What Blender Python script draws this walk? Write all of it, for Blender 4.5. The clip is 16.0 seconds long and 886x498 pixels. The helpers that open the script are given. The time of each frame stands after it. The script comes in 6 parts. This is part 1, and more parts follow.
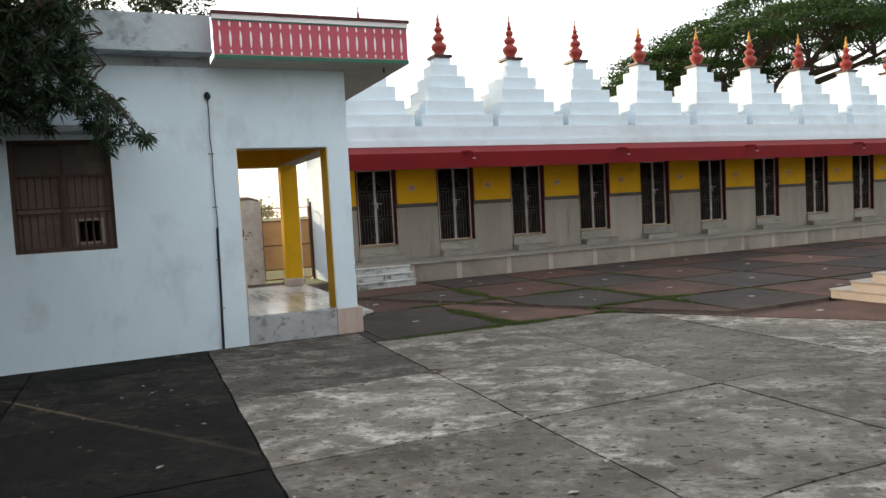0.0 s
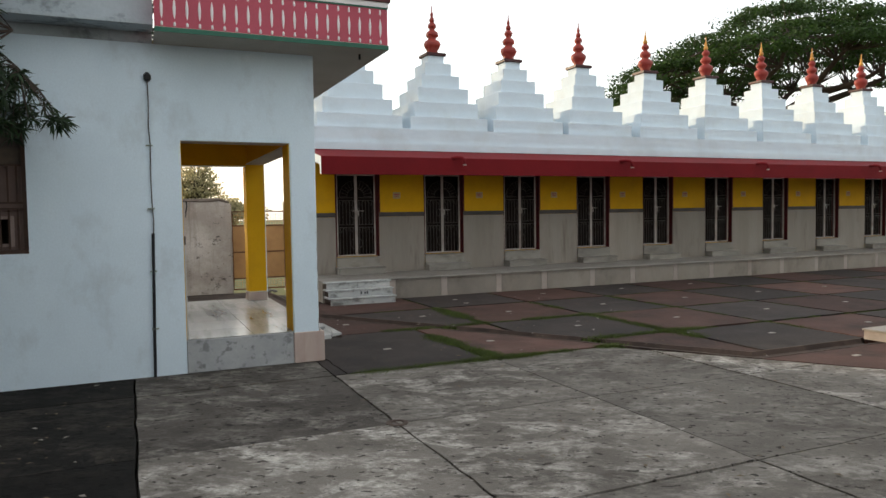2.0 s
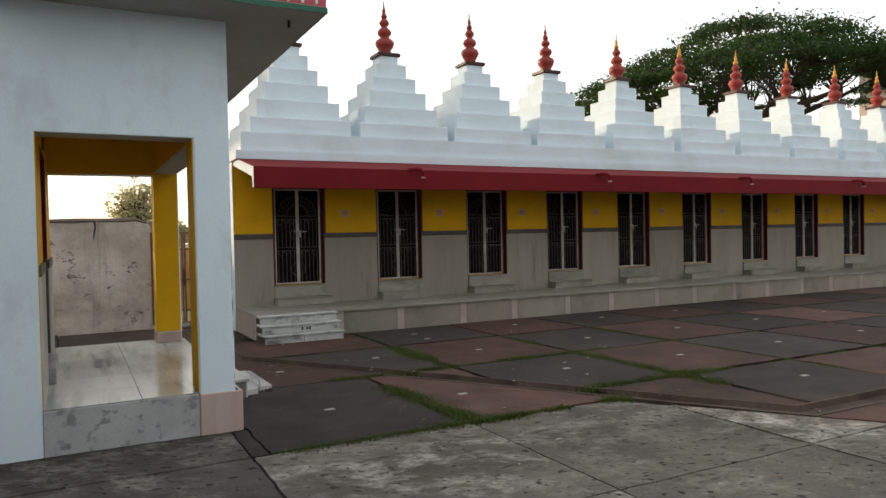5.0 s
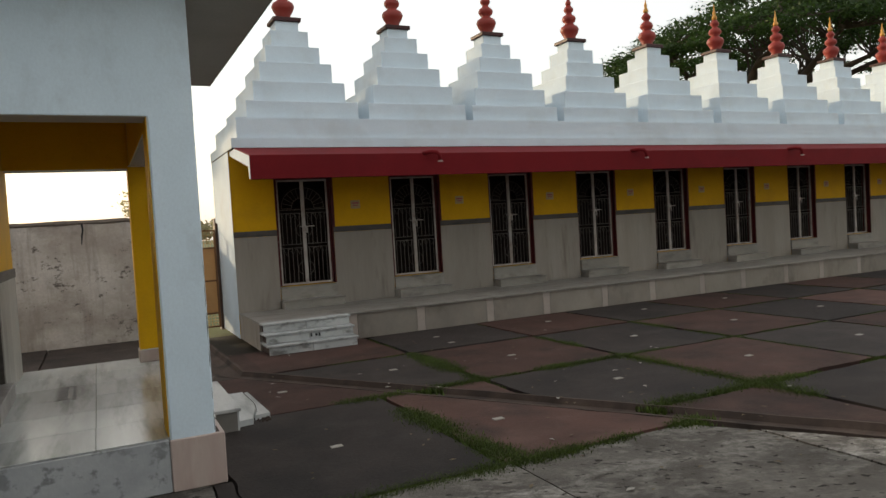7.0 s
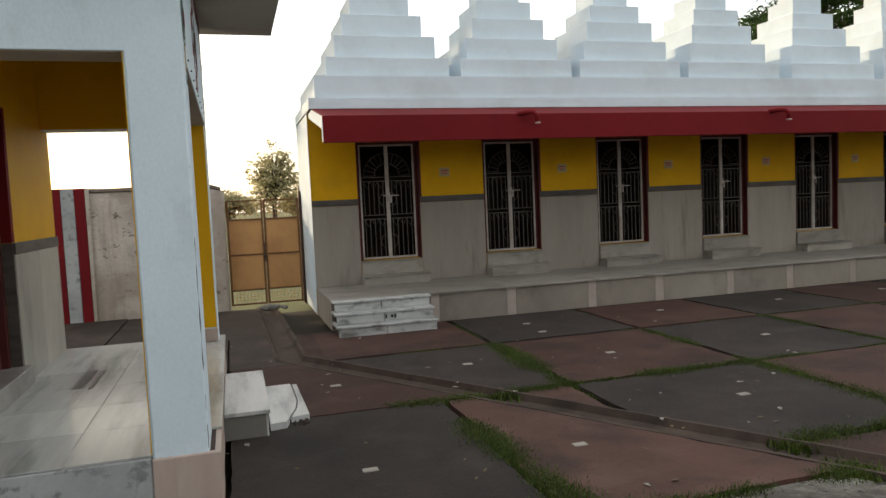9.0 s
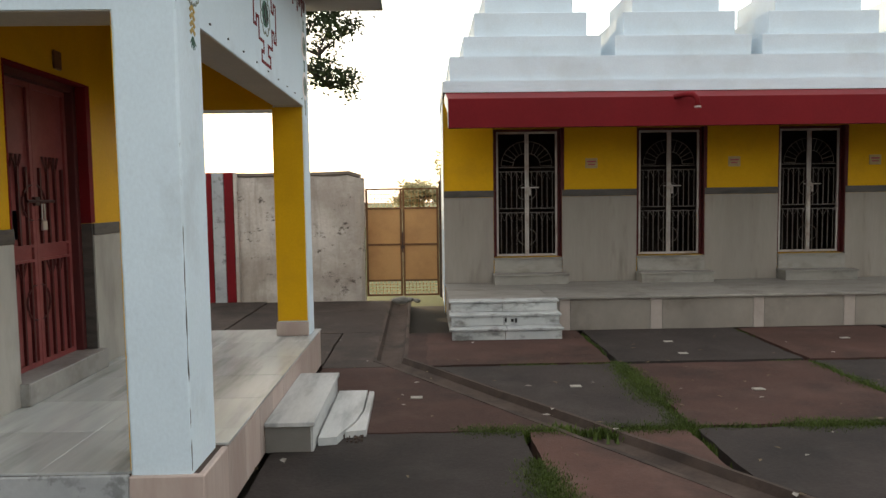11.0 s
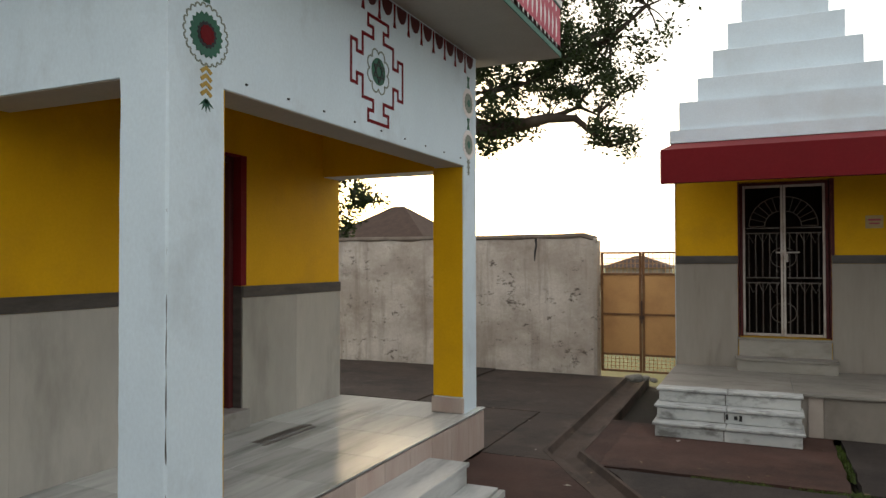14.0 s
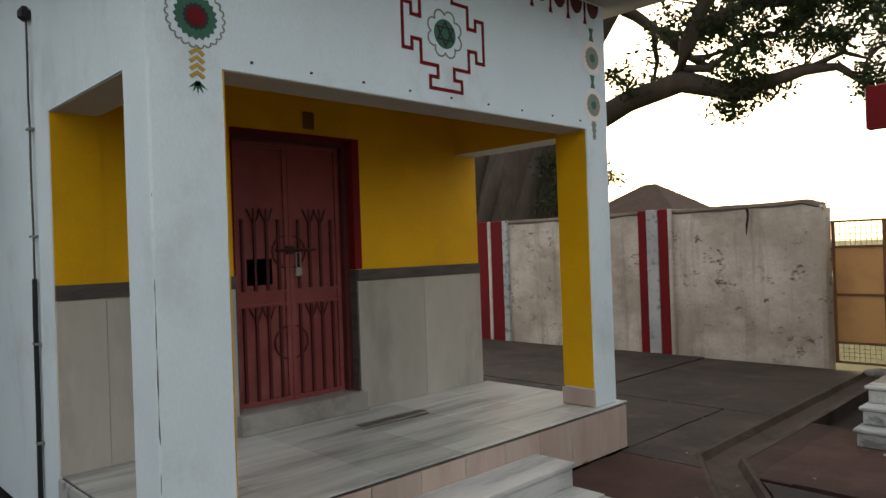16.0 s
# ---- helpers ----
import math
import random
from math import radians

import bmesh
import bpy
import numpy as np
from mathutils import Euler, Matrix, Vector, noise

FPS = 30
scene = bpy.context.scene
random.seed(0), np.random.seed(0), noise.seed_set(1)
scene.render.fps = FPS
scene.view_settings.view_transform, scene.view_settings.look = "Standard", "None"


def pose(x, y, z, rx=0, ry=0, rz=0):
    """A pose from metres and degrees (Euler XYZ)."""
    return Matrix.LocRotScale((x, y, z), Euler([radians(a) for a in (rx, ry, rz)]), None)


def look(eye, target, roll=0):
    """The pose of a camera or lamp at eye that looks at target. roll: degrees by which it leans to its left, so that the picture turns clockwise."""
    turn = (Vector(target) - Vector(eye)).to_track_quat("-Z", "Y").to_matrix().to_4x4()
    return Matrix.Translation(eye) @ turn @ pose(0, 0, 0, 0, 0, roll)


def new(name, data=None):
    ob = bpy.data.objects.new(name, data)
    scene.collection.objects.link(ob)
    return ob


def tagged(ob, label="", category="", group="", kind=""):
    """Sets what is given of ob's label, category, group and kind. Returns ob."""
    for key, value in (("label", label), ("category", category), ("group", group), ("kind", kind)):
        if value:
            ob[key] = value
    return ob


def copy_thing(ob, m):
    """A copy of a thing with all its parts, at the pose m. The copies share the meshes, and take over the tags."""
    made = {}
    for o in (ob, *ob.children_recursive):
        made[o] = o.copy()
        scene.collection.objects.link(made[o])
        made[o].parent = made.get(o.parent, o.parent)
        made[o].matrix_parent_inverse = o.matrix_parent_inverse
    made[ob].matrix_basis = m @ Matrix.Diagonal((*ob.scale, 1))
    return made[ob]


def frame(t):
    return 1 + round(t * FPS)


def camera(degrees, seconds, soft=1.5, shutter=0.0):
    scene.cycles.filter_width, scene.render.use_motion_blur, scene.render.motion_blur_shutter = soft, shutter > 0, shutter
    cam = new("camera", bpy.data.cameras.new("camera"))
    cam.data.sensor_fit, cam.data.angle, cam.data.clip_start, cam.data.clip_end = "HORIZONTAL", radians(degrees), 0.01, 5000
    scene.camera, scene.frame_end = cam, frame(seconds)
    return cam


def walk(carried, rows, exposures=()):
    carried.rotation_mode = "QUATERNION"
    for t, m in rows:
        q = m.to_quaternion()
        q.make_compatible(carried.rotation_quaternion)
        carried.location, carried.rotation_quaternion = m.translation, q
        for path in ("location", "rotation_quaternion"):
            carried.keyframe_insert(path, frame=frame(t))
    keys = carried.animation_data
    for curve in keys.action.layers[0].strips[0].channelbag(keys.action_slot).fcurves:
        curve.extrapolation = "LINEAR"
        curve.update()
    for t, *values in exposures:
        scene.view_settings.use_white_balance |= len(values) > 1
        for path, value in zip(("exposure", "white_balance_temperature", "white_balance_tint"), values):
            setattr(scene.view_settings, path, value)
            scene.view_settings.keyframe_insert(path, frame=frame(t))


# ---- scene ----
cam = camera(63.8, 16.0)
PATH = [
    (0, (0.933, 0.354, 1.622), (1.715, 2.191, 1.501), -3.1),
    (0.5, (1.120, 0.582, 1.643), (1.862, 2.434, 1.507), 0.2),
    (1, (1.274, 0.942, 1.727), (2.134, 2.744, 1.604), 0.0),
    (1.5, (1.434, 1.313, 1.654), (2.298, 3.114, 1.553), -0.7),
    (2, (1.612, 1.521, 1.654), (2.414, 3.350, 1.556), -0.9),
    (2.5, (1.741, 1.876, 1.658), (2.575, 3.694, 1.603), -0.4),
    (3, (1.885, 2.090, 1.647), (2.781, 3.875, 1.531), -2.8),
    (3.5, (2.068, 2.326, 1.683), (2.903, 4.139, 1.555), -0.5),
    (4, (2.120, 2.873, 1.682), (2.985, 4.676, 1.660), 0.0),
    (4.5, (2.217, 3.127, 1.660), (3.176, 4.879, 1.545), -1.9),
    (4.7, (2.275, 3.212, 1.614), (3.212, 4.979, 1.559), -1.4),
    (6.8, (2.841, 4.361, 1.683), (3.688, 6.173, 1.661), -2.7),
    (7, (2.912, 4.516, 1.662), (3.785, 6.313, 1.590), -3.4),
    (7.5, (3.087, 4.759, 1.671), (4.052, 6.511, 1.635), -4.3),
    (8, (3.328, 5.065, 1.636), (4.260, 6.834, 1.639), -4.0),
    (8.5, (3.551, 5.229, 1.647), (4.216, 7.113, 1.564), -3.7),
    (9, (3.736, 5.523, 1.636), (4.301, 7.437, 1.500), -2.6),
    (9.5, (3.986, 5.697, 1.607), (4.348, 7.662, 1.525), -2.5),
    (10, (4.225, 5.822, 1.635), (4.345, 7.810, 1.447), -2.3),
    (10.2, (4.314, 5.919, 1.634), (4.423, 7.910, 1.477), -2.4),
    (12.3, (5.159, 6.646, 1.566), (5.022, 8.636, 1.429), 1.0),
    (12.5, (5.233, 6.724, 1.605), (5.028, 8.707, 1.442), -0.8),
    (13, (5.461, 6.887, 1.643), (4.937, 8.812, 1.504), -0.0),
    (13.5, (5.689, 7.003, 1.654), (5.037, 8.891, 1.545), -1.6),
    (14, (5.868, 7.216, 1.649), (5.048, 9.040, 1.685), -0.1),
    (14.5, (6.022, 7.517, 1.588), (5.035, 9.255, 1.630), -5.1),
    (15, (6.281, 7.701, 1.644), (5.177, 9.369, 1.619), -2.5),
    (15.5, (6.455, 7.994, 1.525), (5.191, 9.544, 1.531), -2.9),
    (16, (6.635, 8.254, 1.582), (5.200, 9.648, 1.588), -2.0),
]
walk(cam, [(t, look(eye, target, roll)) for t, eye, target, roll in PATH], exposures=[(0.0, 0.1, 6650, 10), (0.5, -0.08, 6650, 10), (1.0, 0.08, 6700, 10), (1.5, 0.0, 6700, 10), (2.0, -0.22, 6700, 10), (2.5, 0.0, 6700, 10), (3.0, -0.2, 6750, 10), (3.5, -0.15, 6750, 10), (4.0, 0.02, 6750, 10), (4.5, -0.12, 6800, 10), (7.0, -0.62, 6900, 10), (7.5, -0.5, 6900, 10), (8.0, -0.42, 6900, 10), (8.5, -0.82, 6900, 10), (9.0, -0.25, 6900, 10), (10.0, 0.0, 6900, 10), (12.5, 0.05, 7000, 10), (14.0, -0.22, 7000, 10), (16.0, -0.36, 7000, 10)])

# ---- world, sun, exposure ----
SUN_DIR = Vector((-0.552, 0.816, 0.176)).normalized()
world = bpy.data.worlds.new("world")
scene.world = world
world.use_nodes = True
wn = world.node_tree.nodes
sky = wn.new("ShaderNodeTexSky")
sky.sky_type = "NISHITA"
sky.sun_disc = False
sky.sun_elevation = math.asin(SUN_DIR.z)
sky.sun_rotation = math.atan2(SUN_DIR.x, SUN_DIR.y)
sky.dust_density = 2.5
sky.air_density = 1.0
wn["Background"].inputs["Strength"].default_value = 0.15
# thin bright haze over the whole sky
haze = wn.new("ShaderNodeMix")
haze.data_type, haze.blend_type = "RGBA", "ADD"
haze.inputs["Factor"].default_value = 1.0
haze.inputs["B"].default_value = (8.3, 8.35, 8.4, 1)
world.node_tree.links.new(sky.outputs["Color"], haze.inputs["A"])
world.node_tree.links.new(haze.outputs["Result"], wn["Background"].inputs["Color"])
sun = new("sun", bpy.data.lights.new("sun", "SUN"))
sun.data.energy = 4.5
sun.data.angle = radians(0.8)
sun.data.color = (1.0, 0.80, 0.55)
sun.matrix_world = look(SUN_DIR * 60, (0, 0, 0))


# ---- materials ----
def mat(name, base, other=None, rough=0.7, scale=3.0, grain=40.0, bump=0.15, stain=None, stain_amount=0.5, stain_scale=0.8,
        stretch=(1, 1, 1), metal=0.0, mix=0.5, spec=0.3, vary=0.0, blot=None, blot_scale=0.5, stain_range=(0.5, 0.72), rvar=0.12):
    """Two-scale noise colour, optional large stains, fine bump."""
    m = bpy.data.materials.new(name)
    m.use_nodes = True
    nt = m.node_tree
    n, l = nt.nodes, nt.links
    b = n["Principled BSDF"]
    b.inputs["Roughness"].default_value = rough
    b.inputs["Metallic"].default_value = metal
    b.inputs["Specular IOR Level"].default_value = spec
    tc = n.new("ShaderNodeNewGeometry")
    mp = n.new("ShaderNodeMapping")
    mp.inputs["Scale"].default_value = stretch
    l.new(tc.outputs["Position"], mp.inputs["Vector"])

    def noise_tex(sc, detail, vec):
        t = n.new("ShaderNodeTexNoise")
        t.inputs["Scale"].default_value = sc
        t.inputs["Detail"].default_value = detail
        t.inputs["Roughness"].default_value = 0.62
        l.new(vec, t.inputs["Vector"])
        return t.outputs["Fac"]

    def ramp(fac, lo, hi):
        r = n.new("ShaderNodeMapRange")
        r.inputs["From Min"].default_value, r.inputs["From Max"].default_value = lo, hi
        l.new(fac, r.inputs["Value"])
        return r.outputs["Result"]

    def blend(fac, a, c, amount=1.0, mode="MIX"):
        x = n.new("ShaderNodeMix")
        x.data_type, x.blend_type = "RGBA", mode
        if amount != 1.0:
            k = n.new("ShaderNodeMath")
            k.operation = "MULTIPLY"
            k.inputs[1].default_value = amount
            l.new(fac, k.inputs[0])
            fac = k.outputs[0]
        l.new(fac, x.inputs["Factor"])
        for sock, v in ((x.inputs["A"], a), (x.inputs["B"], c)):
            if isinstance(v, tuple):
                sock.default_value = (*v, 1)
            else:
                l.new(v, sock)
        return x.outputs["Result"]

    other = other or tuple(c * 0.82 for c in base)
    col = blend(ramp(noise_tex(scale, 6, mp.outputs["Vector"]), 0.35, 0.68), base, other, mix * 2 if mix < 0.5 else 1.0)
    fine = noise_tex(grain, 4, mp.outputs["Vector"])
    col = blend(ramp(fine, 0.3, 0.75), col, tuple(c * 0.72 for c in base), 0.35)
    if stain:
        col = blend(ramp(noise_tex(stain_scale, 8, mp.outputs["Vector"]), *stain_range), col, stain, stain_amount)
    if blot:
        t2 = n.new("ShaderNodeVectorMath")
        t2.inputs[1].default_value = (13.7, 5.1, 3.3)
        l.new(mp.outputs["Vector"], t2.inputs[0])
        col = blend(ramp(noise_tex(blot_scale, 9, t2.outputs["Vector"]), 0.48, 0.66), col, blot, 0.75)
    if vary:
        oi = n.new("ShaderNodeObjectInfo")
        hv = n.new("ShaderNodeHueSaturation")
        mr = n.new("ShaderNodeMapRange")
        mr.inputs["To Min"].default_value, mr.inputs["To Max"].default_value = 1 - vary, 1 + vary
        l.new(oi.outputs["Random"], mr.inputs["Value"])
        l.new(mr.outputs["Result"], hv.inputs["Value"])
        l.new(col, hv.inputs["Color"])
        col = hv.outputs["Color"]
    l.new(col, b.inputs["Base Color"])
    rr = n.new("ShaderNodeMapRange")
    rr.inputs["To Min"].default_value, rr.inputs["To Max"].default_value = max(rough - rvar, 0.03), min(rough + rvar, 1)
    l.new(fine, rr.inputs["Value"])
    l.new(rr.outputs["Result"], b.inputs["Roughness"])
    if bump:
        bp = n.new("ShaderNodeBump")
        bp.inputs["Strength"].default_value = bump
        bp.inputs["Distance"].default_value = 0.01
        l.new(fine, bp.inputs["Height"])
        l.new(bp.outputs["Normal"], b.inputs["Normal"])
    return m


WHITEWASH = mat("whitewash", (0.68, 0.79, 0.86), (0.61, 0.715, 0.785), 0.85, 1.2, 60, 0.12, (0.38, 0.42, 0.44), 0.55, 1.9, (1, 1, 0.7), stain_range=(0.54, 0.74), spec=0.2)
SPIRE_WHITE = mat("spire_limewash", (0.605, 0.695, 0.755), (0.55, 0.635, 0.695), 0.85, 1.5, 50, 0.15, (0.40, 0.42, 0.41), 0.35, 1.3)
YELLOW = mat("yellow_paint", (0.75, 0.41, 0.006), (0.66, 0.355, 0.006), 0.65, 1.5, 50, 0.08, (0.42, 0.23, 0.02), 0.35, 1.6, spec=0.2)
RED_PAINT = mat("red_paint", (0.165, 0.0095, 0.013), (0.135, 0.008, 0.011), 0.7, 1.4, 45, 0.1, (0.09, 0.011, 0.012), 0.4, 0.9, spec=0.12)
MAROON = mat("maroon_paint", (0.085, 0.010, 0.011), (0.06, 0.009, 0.009), 0.55, 2, 50, 0.1)
DADO = mat("streaked_marble", (0.315, 0.28, 0.243), (0.245, 0.215, 0.187), 0.5, 1.2, 12, 0.02, (0.095, 0.070, 0.050), 0.65, 1.3, (2.7, 2.7, 0.42), vary=0.12, stain_range=(0.57, 0.76), mix=0.4)
FACING = mat("platform_facing_marble", (0.2872, 0.2542, 0.2165), (0.2112, 0.1845, 0.1574), 0.5, 1.3, 14, 0.02, (0.0929, 0.0722, 0.0551), 0.6, 1.8, (1.0, 1.0, 0.7), vary=0.14, stain_range=(0.54, 0.72))
DADO_STRIP = mat("dark_stone_strip", (0.060, 0.053, 0.048), (0.11, 0.097, 0.085), 0.5, 3, 30, 0.05, (0.025, 0.022, 0.02), 0.6, 2.5, stretch=(1, 1, 5))
DADO_PORCH = mat("pale_streaked_marble", (0.45, 0.435, 0.395), (0.35, 0.338, 0.305), 0.45, 1.1, 12, 0.0, (0.17, 0.158, 0.138), 0.6, 1.3, (1.7, 1.7, 0.55), vary=0.10, stain_range=(0.50, 0.72), mix=0.45)
YARD = mat("brown_yard_concrete", (0.0504, 0.036, 0.0288), (0.0342, 0.0252, 0.0207), 0.78, 1.8, 36, 0.5, (0.0945, 0.072, 0.0594), 0.5, 2.8, vary=0.14, blot=(0.0144, 0.0117, 0.0099), blot_scale=1.6, stain_range=(0.56, 0.67), spec=0.26)
MARBLE = mat("white_marble", (0.56, 0.57, 0.56), (0.42, 0.435, 0.43), 0.35, 1.8, 18, 0.0, (0.15, 0.16, 0.16), 0.6, 1.8, (4.0, 0.7, 2.0), vary=0.06, stain_range=(0.50, 0.70))
STAIR_MARBLE = mat("dirty_marble", (0.3115, 0.2898, 0.2567), (0.225, 0.21, 0.1874), 0.45, 1.8, 20, 0.05, (0.0865, 0.0714, 0.057), 0.6, 3.2, (0.8, 1.6, 1.6), vary=0.12, stain_range=(0.50, 0.72))
PORCH_MARBLE = mat("porch_floor_marble", (0.52, 0.535, 0.515), (0.38, 0.395, 0.385), 0.19, 1.2, 6, 0.0, (0.10, 0.108, 0.108), 0.75, 1.0, (3.6, 0.45, 1.0), vary=0.16, spec=0.65, stain_range=(0.50, 0.68), rvar=0.03)
PINK_STONE = mat("pink_marble", (0.47, 0.39, 0.345), (0.40, 0.30, 0.26), 0.5, 1.6, 14, 0.03, (0.30, 0.19, 0.155), 0.5, 1.4, (2.6, 2.6, 0.5), vary=0.12, stain_range=(0.54, 0.72))
SLAB_RED = mat("reddish_paving", (0.082, 0.042, 0.033), (0.055, 0.030, 0.024), 0.8, 1.6, 40, 0.35, (0.115, 0.070, 0.057), 0.55, 1.9, vary=0.34, blot=(0.028, 0.019, 0.016), blot_scale=1.4, spec=0.22)
SLAB_GREY = mat("grey_paving", (0.0385, 0.0308, 0.0277), (0.0288, 0.0231, 0.0208), 0.8, 1.8, 40, 0.35, (0.060, 0.052, 0.047), 0.5, 2.0, vary=0.28, blot=(0.017, 0.015, 0.014), blot_scale=1.4, spec=0.22)
EARTH = mat("dark_earth", (0.024, 0.020, 0.015), (0.034, 0.028, 0.020), 0.95, 2, 30, 0.4, (0.026, 0.034, 0.014), 0.4, 0.4)
GUTTER_MAT = mat("gutter_cement", (0.078, 0.055, 0.044), (0.052, 0.038, 0.031), 0.85, 2.2, 30, 0.4, (0.115, 0.088, 0.072), 0.5, 2.6, blot=(0.026, 0.020, 0.017), blot_scale=2.2, spec=0.25)
ROUGH_WALL = mat("weathered_plaster", (0.46, 0.40, 0.345), (0.31, 0.262, 0.225), 0.92, 1.0, 20, 0.7, (0.075, 0.060, 0.050), 0.75, 2.4, (1.0, 1.0, 0.7), stain_range=(0.54, 0.68), blot=(0.24, 0.195, 0.165), blot_scale=3.0)
OLD_CEMENT = mat("weathered_cement", (0.43, 0.48, 0.51), (0.32, 0.36, 0.385), 0.9, 1.6, 26, 0.3, (0.07, 0.082, 0.08), 0.7, 3.6, stain_range=(0.54, 0.66), blot=(0.25, 0.28, 0.285), blot_scale=1.5)
PEELING = mat("peeling_whitewash", (0.42, 0.43, 0.43), (0.31, 0.32, 0.325), 0.88, 2.2, 26, 0.3, (0.13, 0.135, 0.13), 0.75, 8.0, stain_range=(0.54, 0.61), blot=(0.30, 0.31, 0.315), blot_scale=2.0)
PALE_SOFFIT = mat("cream_soffit", (0.46, 0.43, 0.38), (0.40, 0.37, 0.32), 0.85, 1.6, 40, 0.15)
PINK_PAINT = mat("pink_paint", (0.46, 0.085, 0.12), (0.40, 0.075, 0.105), 0.7, 3, 45, 0.1, (0.30, 0.07, 0.09), 0.4, 2)
WHITE_PAINT = mat("white_paint", (0.78, 0.74, 0.73), (0.70, 0.66, 0.65), 0.65, 4, 50, 0.08)
GREEN_PAINT = mat("green_paint", (0.03, 0.13, 0.085), (0.025, 0.10, 0.07), 0.6, 5, 50, 0.08)
OCHRE_PAINT = mat("ochre_paint", (0.45, 0.30, 0.07), None, 0.6, 5, 50, 0.08)
GREY_PAINT = mat("grey_green_paint", (0.22, 0.25, 0.21), None, 0.7, 5, 50, 0.08)
FINIAL_RED = mat("finial_red", (0.27, 0.032, 0.022), (0.20, 0.026, 0.02), 0.45, 4, 40, 0.08)
FINIAL_GOLD = mat("finial_gold", (0.55, 0.30, 0.06), (0.42, 0.20, 0.05), 0.4, 5, 40, 0.08, metal=0.3)
GRILLE = mat("grille_paint", (0.50, 0.47, 0.44), (0.36, 0.30, 0.26), 0.5, 5, 60, 0.1, (0.16, 0.07, 0.04), 0.5, 7, metal=0.1)
GRILLE_DARK = mat("grille_bar", (0.135, 0.12, 0.11), (0.085, 0.066, 0.057), 0.5, 5, 60, 0.1)
FADED_PINK = mat("faded_plaque", (0.50, 0.39, 0.20), (0.42, 0.31, 0.14), 0.7, 20, 80, 0.05)
FIELD = mat("dry_field", (0.105, 0.115, 0.036), (0.07, 0.085, 0.026), 0.95, 0.4, 12, 0.5, (0.19, 0.16, 0.08), 0.5, 0.15)
DOOR_RED = mat("door_red_oxide", (0.245, 0.058, 0.056), (0.175, 0.040, 0.040), 0.55, 2.5, 45, 0.12, (0.31, 0.115, 0.105), 0.5, 2.2)
DOOR_FRAME = mat("door_frame_red", (0.090, 0.018, 0.018), (0.064, 0.013, 0.013), 0.55, 2.5, 45, 0.12)
DOOR_BAR = mat("door_bar_red", (0.080, 0.014, 0.014), (0.058, 0.010, 0.010), 0.5, 4, 50, 0.1)
DOOR_DARK = mat("door_dark_red", (0.046, 0.010, 0.010), (0.032, 0.008, 0.008), 0.5, 2.5, 45, 0.12)
# Indoor shade is put into this near-black plaster colour.
ROOM_SHADE = mat("room_shade_plaster", (0.030, 0.020, 0.017), (0.022, 0.016, 0.014), 0.9, 2, 30, 0.1)
BLACK = mat("black_plastic", (0.014, 0.014, 0.016), None, 0.5, 5, 50, 0.05)
SHUTTER = mat("shutter_panel", (0.165, 0.112, 0.096), (0.125, 0.082, 0.07), 0.6, 2.5, 40, 0.12, (0.07, 0.044, 0.036), 0.6, 2.4)
IRON = mat("rusty_iron", (0.050, 0.030, 0.023), (0.08, 0.04, 0.024), 0.7, 6, 60, 0.2)
GATE_SHEET = mat("tan_gate_sheet", (0.55, 0.30, 0.12), (0.48, 0.25, 0.10), 0.6, 2.2, 40, 0.1, (0.30, 0.14, 0.06), 0.4, 2.2)
RUST = mat("rusty_brown_paint", (0.20, 0.095, 0.040), (0.13, 0.058, 0.026), 0.7, 5, 60, 0.15)
STEEL = mat("steel", (0.45, 0.44, 0.42), None, 0.35, 6, 60, 0.05, metal=0.9)
COPING = mat("mossy_coping", (0.17, 0.135, 0.11), (0.095, 0.075, 0.062), 0.95, 2.5, 24, 0.6, (0.30, 0.25, 0.21), 0.5, 3.0)
# Dark sheet colour includes the hood's shade; the pale patches imitate a reflection.
SHUTTER_SHADED = mat("shaded_shutter_sheet", (0.050, 0.034, 0.027), (0.034, 0.024, 0.020), 0.45, 2.5, 40, 0.12, (0.13, 0.095, 0.06), 0.6, 3.2)
STEP_WHITE = mat("chalky_marble", (0.50, 0.51, 0.50), (0.36, 0.375, 0.375), 0.5, 2.4, 26, 0.1, (0.085, 0.080, 0.070), 0.75, 5.0, (0.8, 1.4, 1.4), vary=0.10, stain_range=(0.51, 0.66))
THRESHOLD = mat("grimy_marble", (0.34, 0.33, 0.31), (0.22, 0.21, 0.195), 0.45, 2.4, 24, 0.05, (0.09, 0.08, 0.07), 0.75, 2.8)
HOUSE_CEMENT = mat("bare_grey_cement", (0.20, 0.19, 0.17), (0.14, 0.132, 0.12), 0.92, 0.8, 14, 0.3, (0.08, 0.075, 0.068), 0.5, 0.6)
PALE_PINK = mat("pale_pink_marble", (0.40, 0.345, 0.305), (0.32, 0.268, 0.235), 0.5, 2.0, 25, 0.04, (0.20, 0.165, 0.14), 0.5, 2.5)
HATCH = mat("hatch_frame_paint", (0.30, 0.225, 0.20), (0.22, 0.165, 0.145), 0.6, 4, 40, 0.1)
PLATE = mat("marker_plate", (0.34, 0.32, 0.28), (0.24, 0.22, 0.19), 0.6, 8, 60, 0.1)
BARK = mat("bark", (0.050, 0.036, 0.027), (0.030, 0.022, 0.018), 0.95, 4, 20, 0.8, (0.12, 0.10, 0.08), 0.4, 1.5, (1, 1, 0.4))
ROOF_TILE = mat("brown_roof", (0.085, 0.056, 0.044), (0.062, 0.042, 0.034), 0.92, 3, 30, 0.4, vary=0.15, spec=0.15)


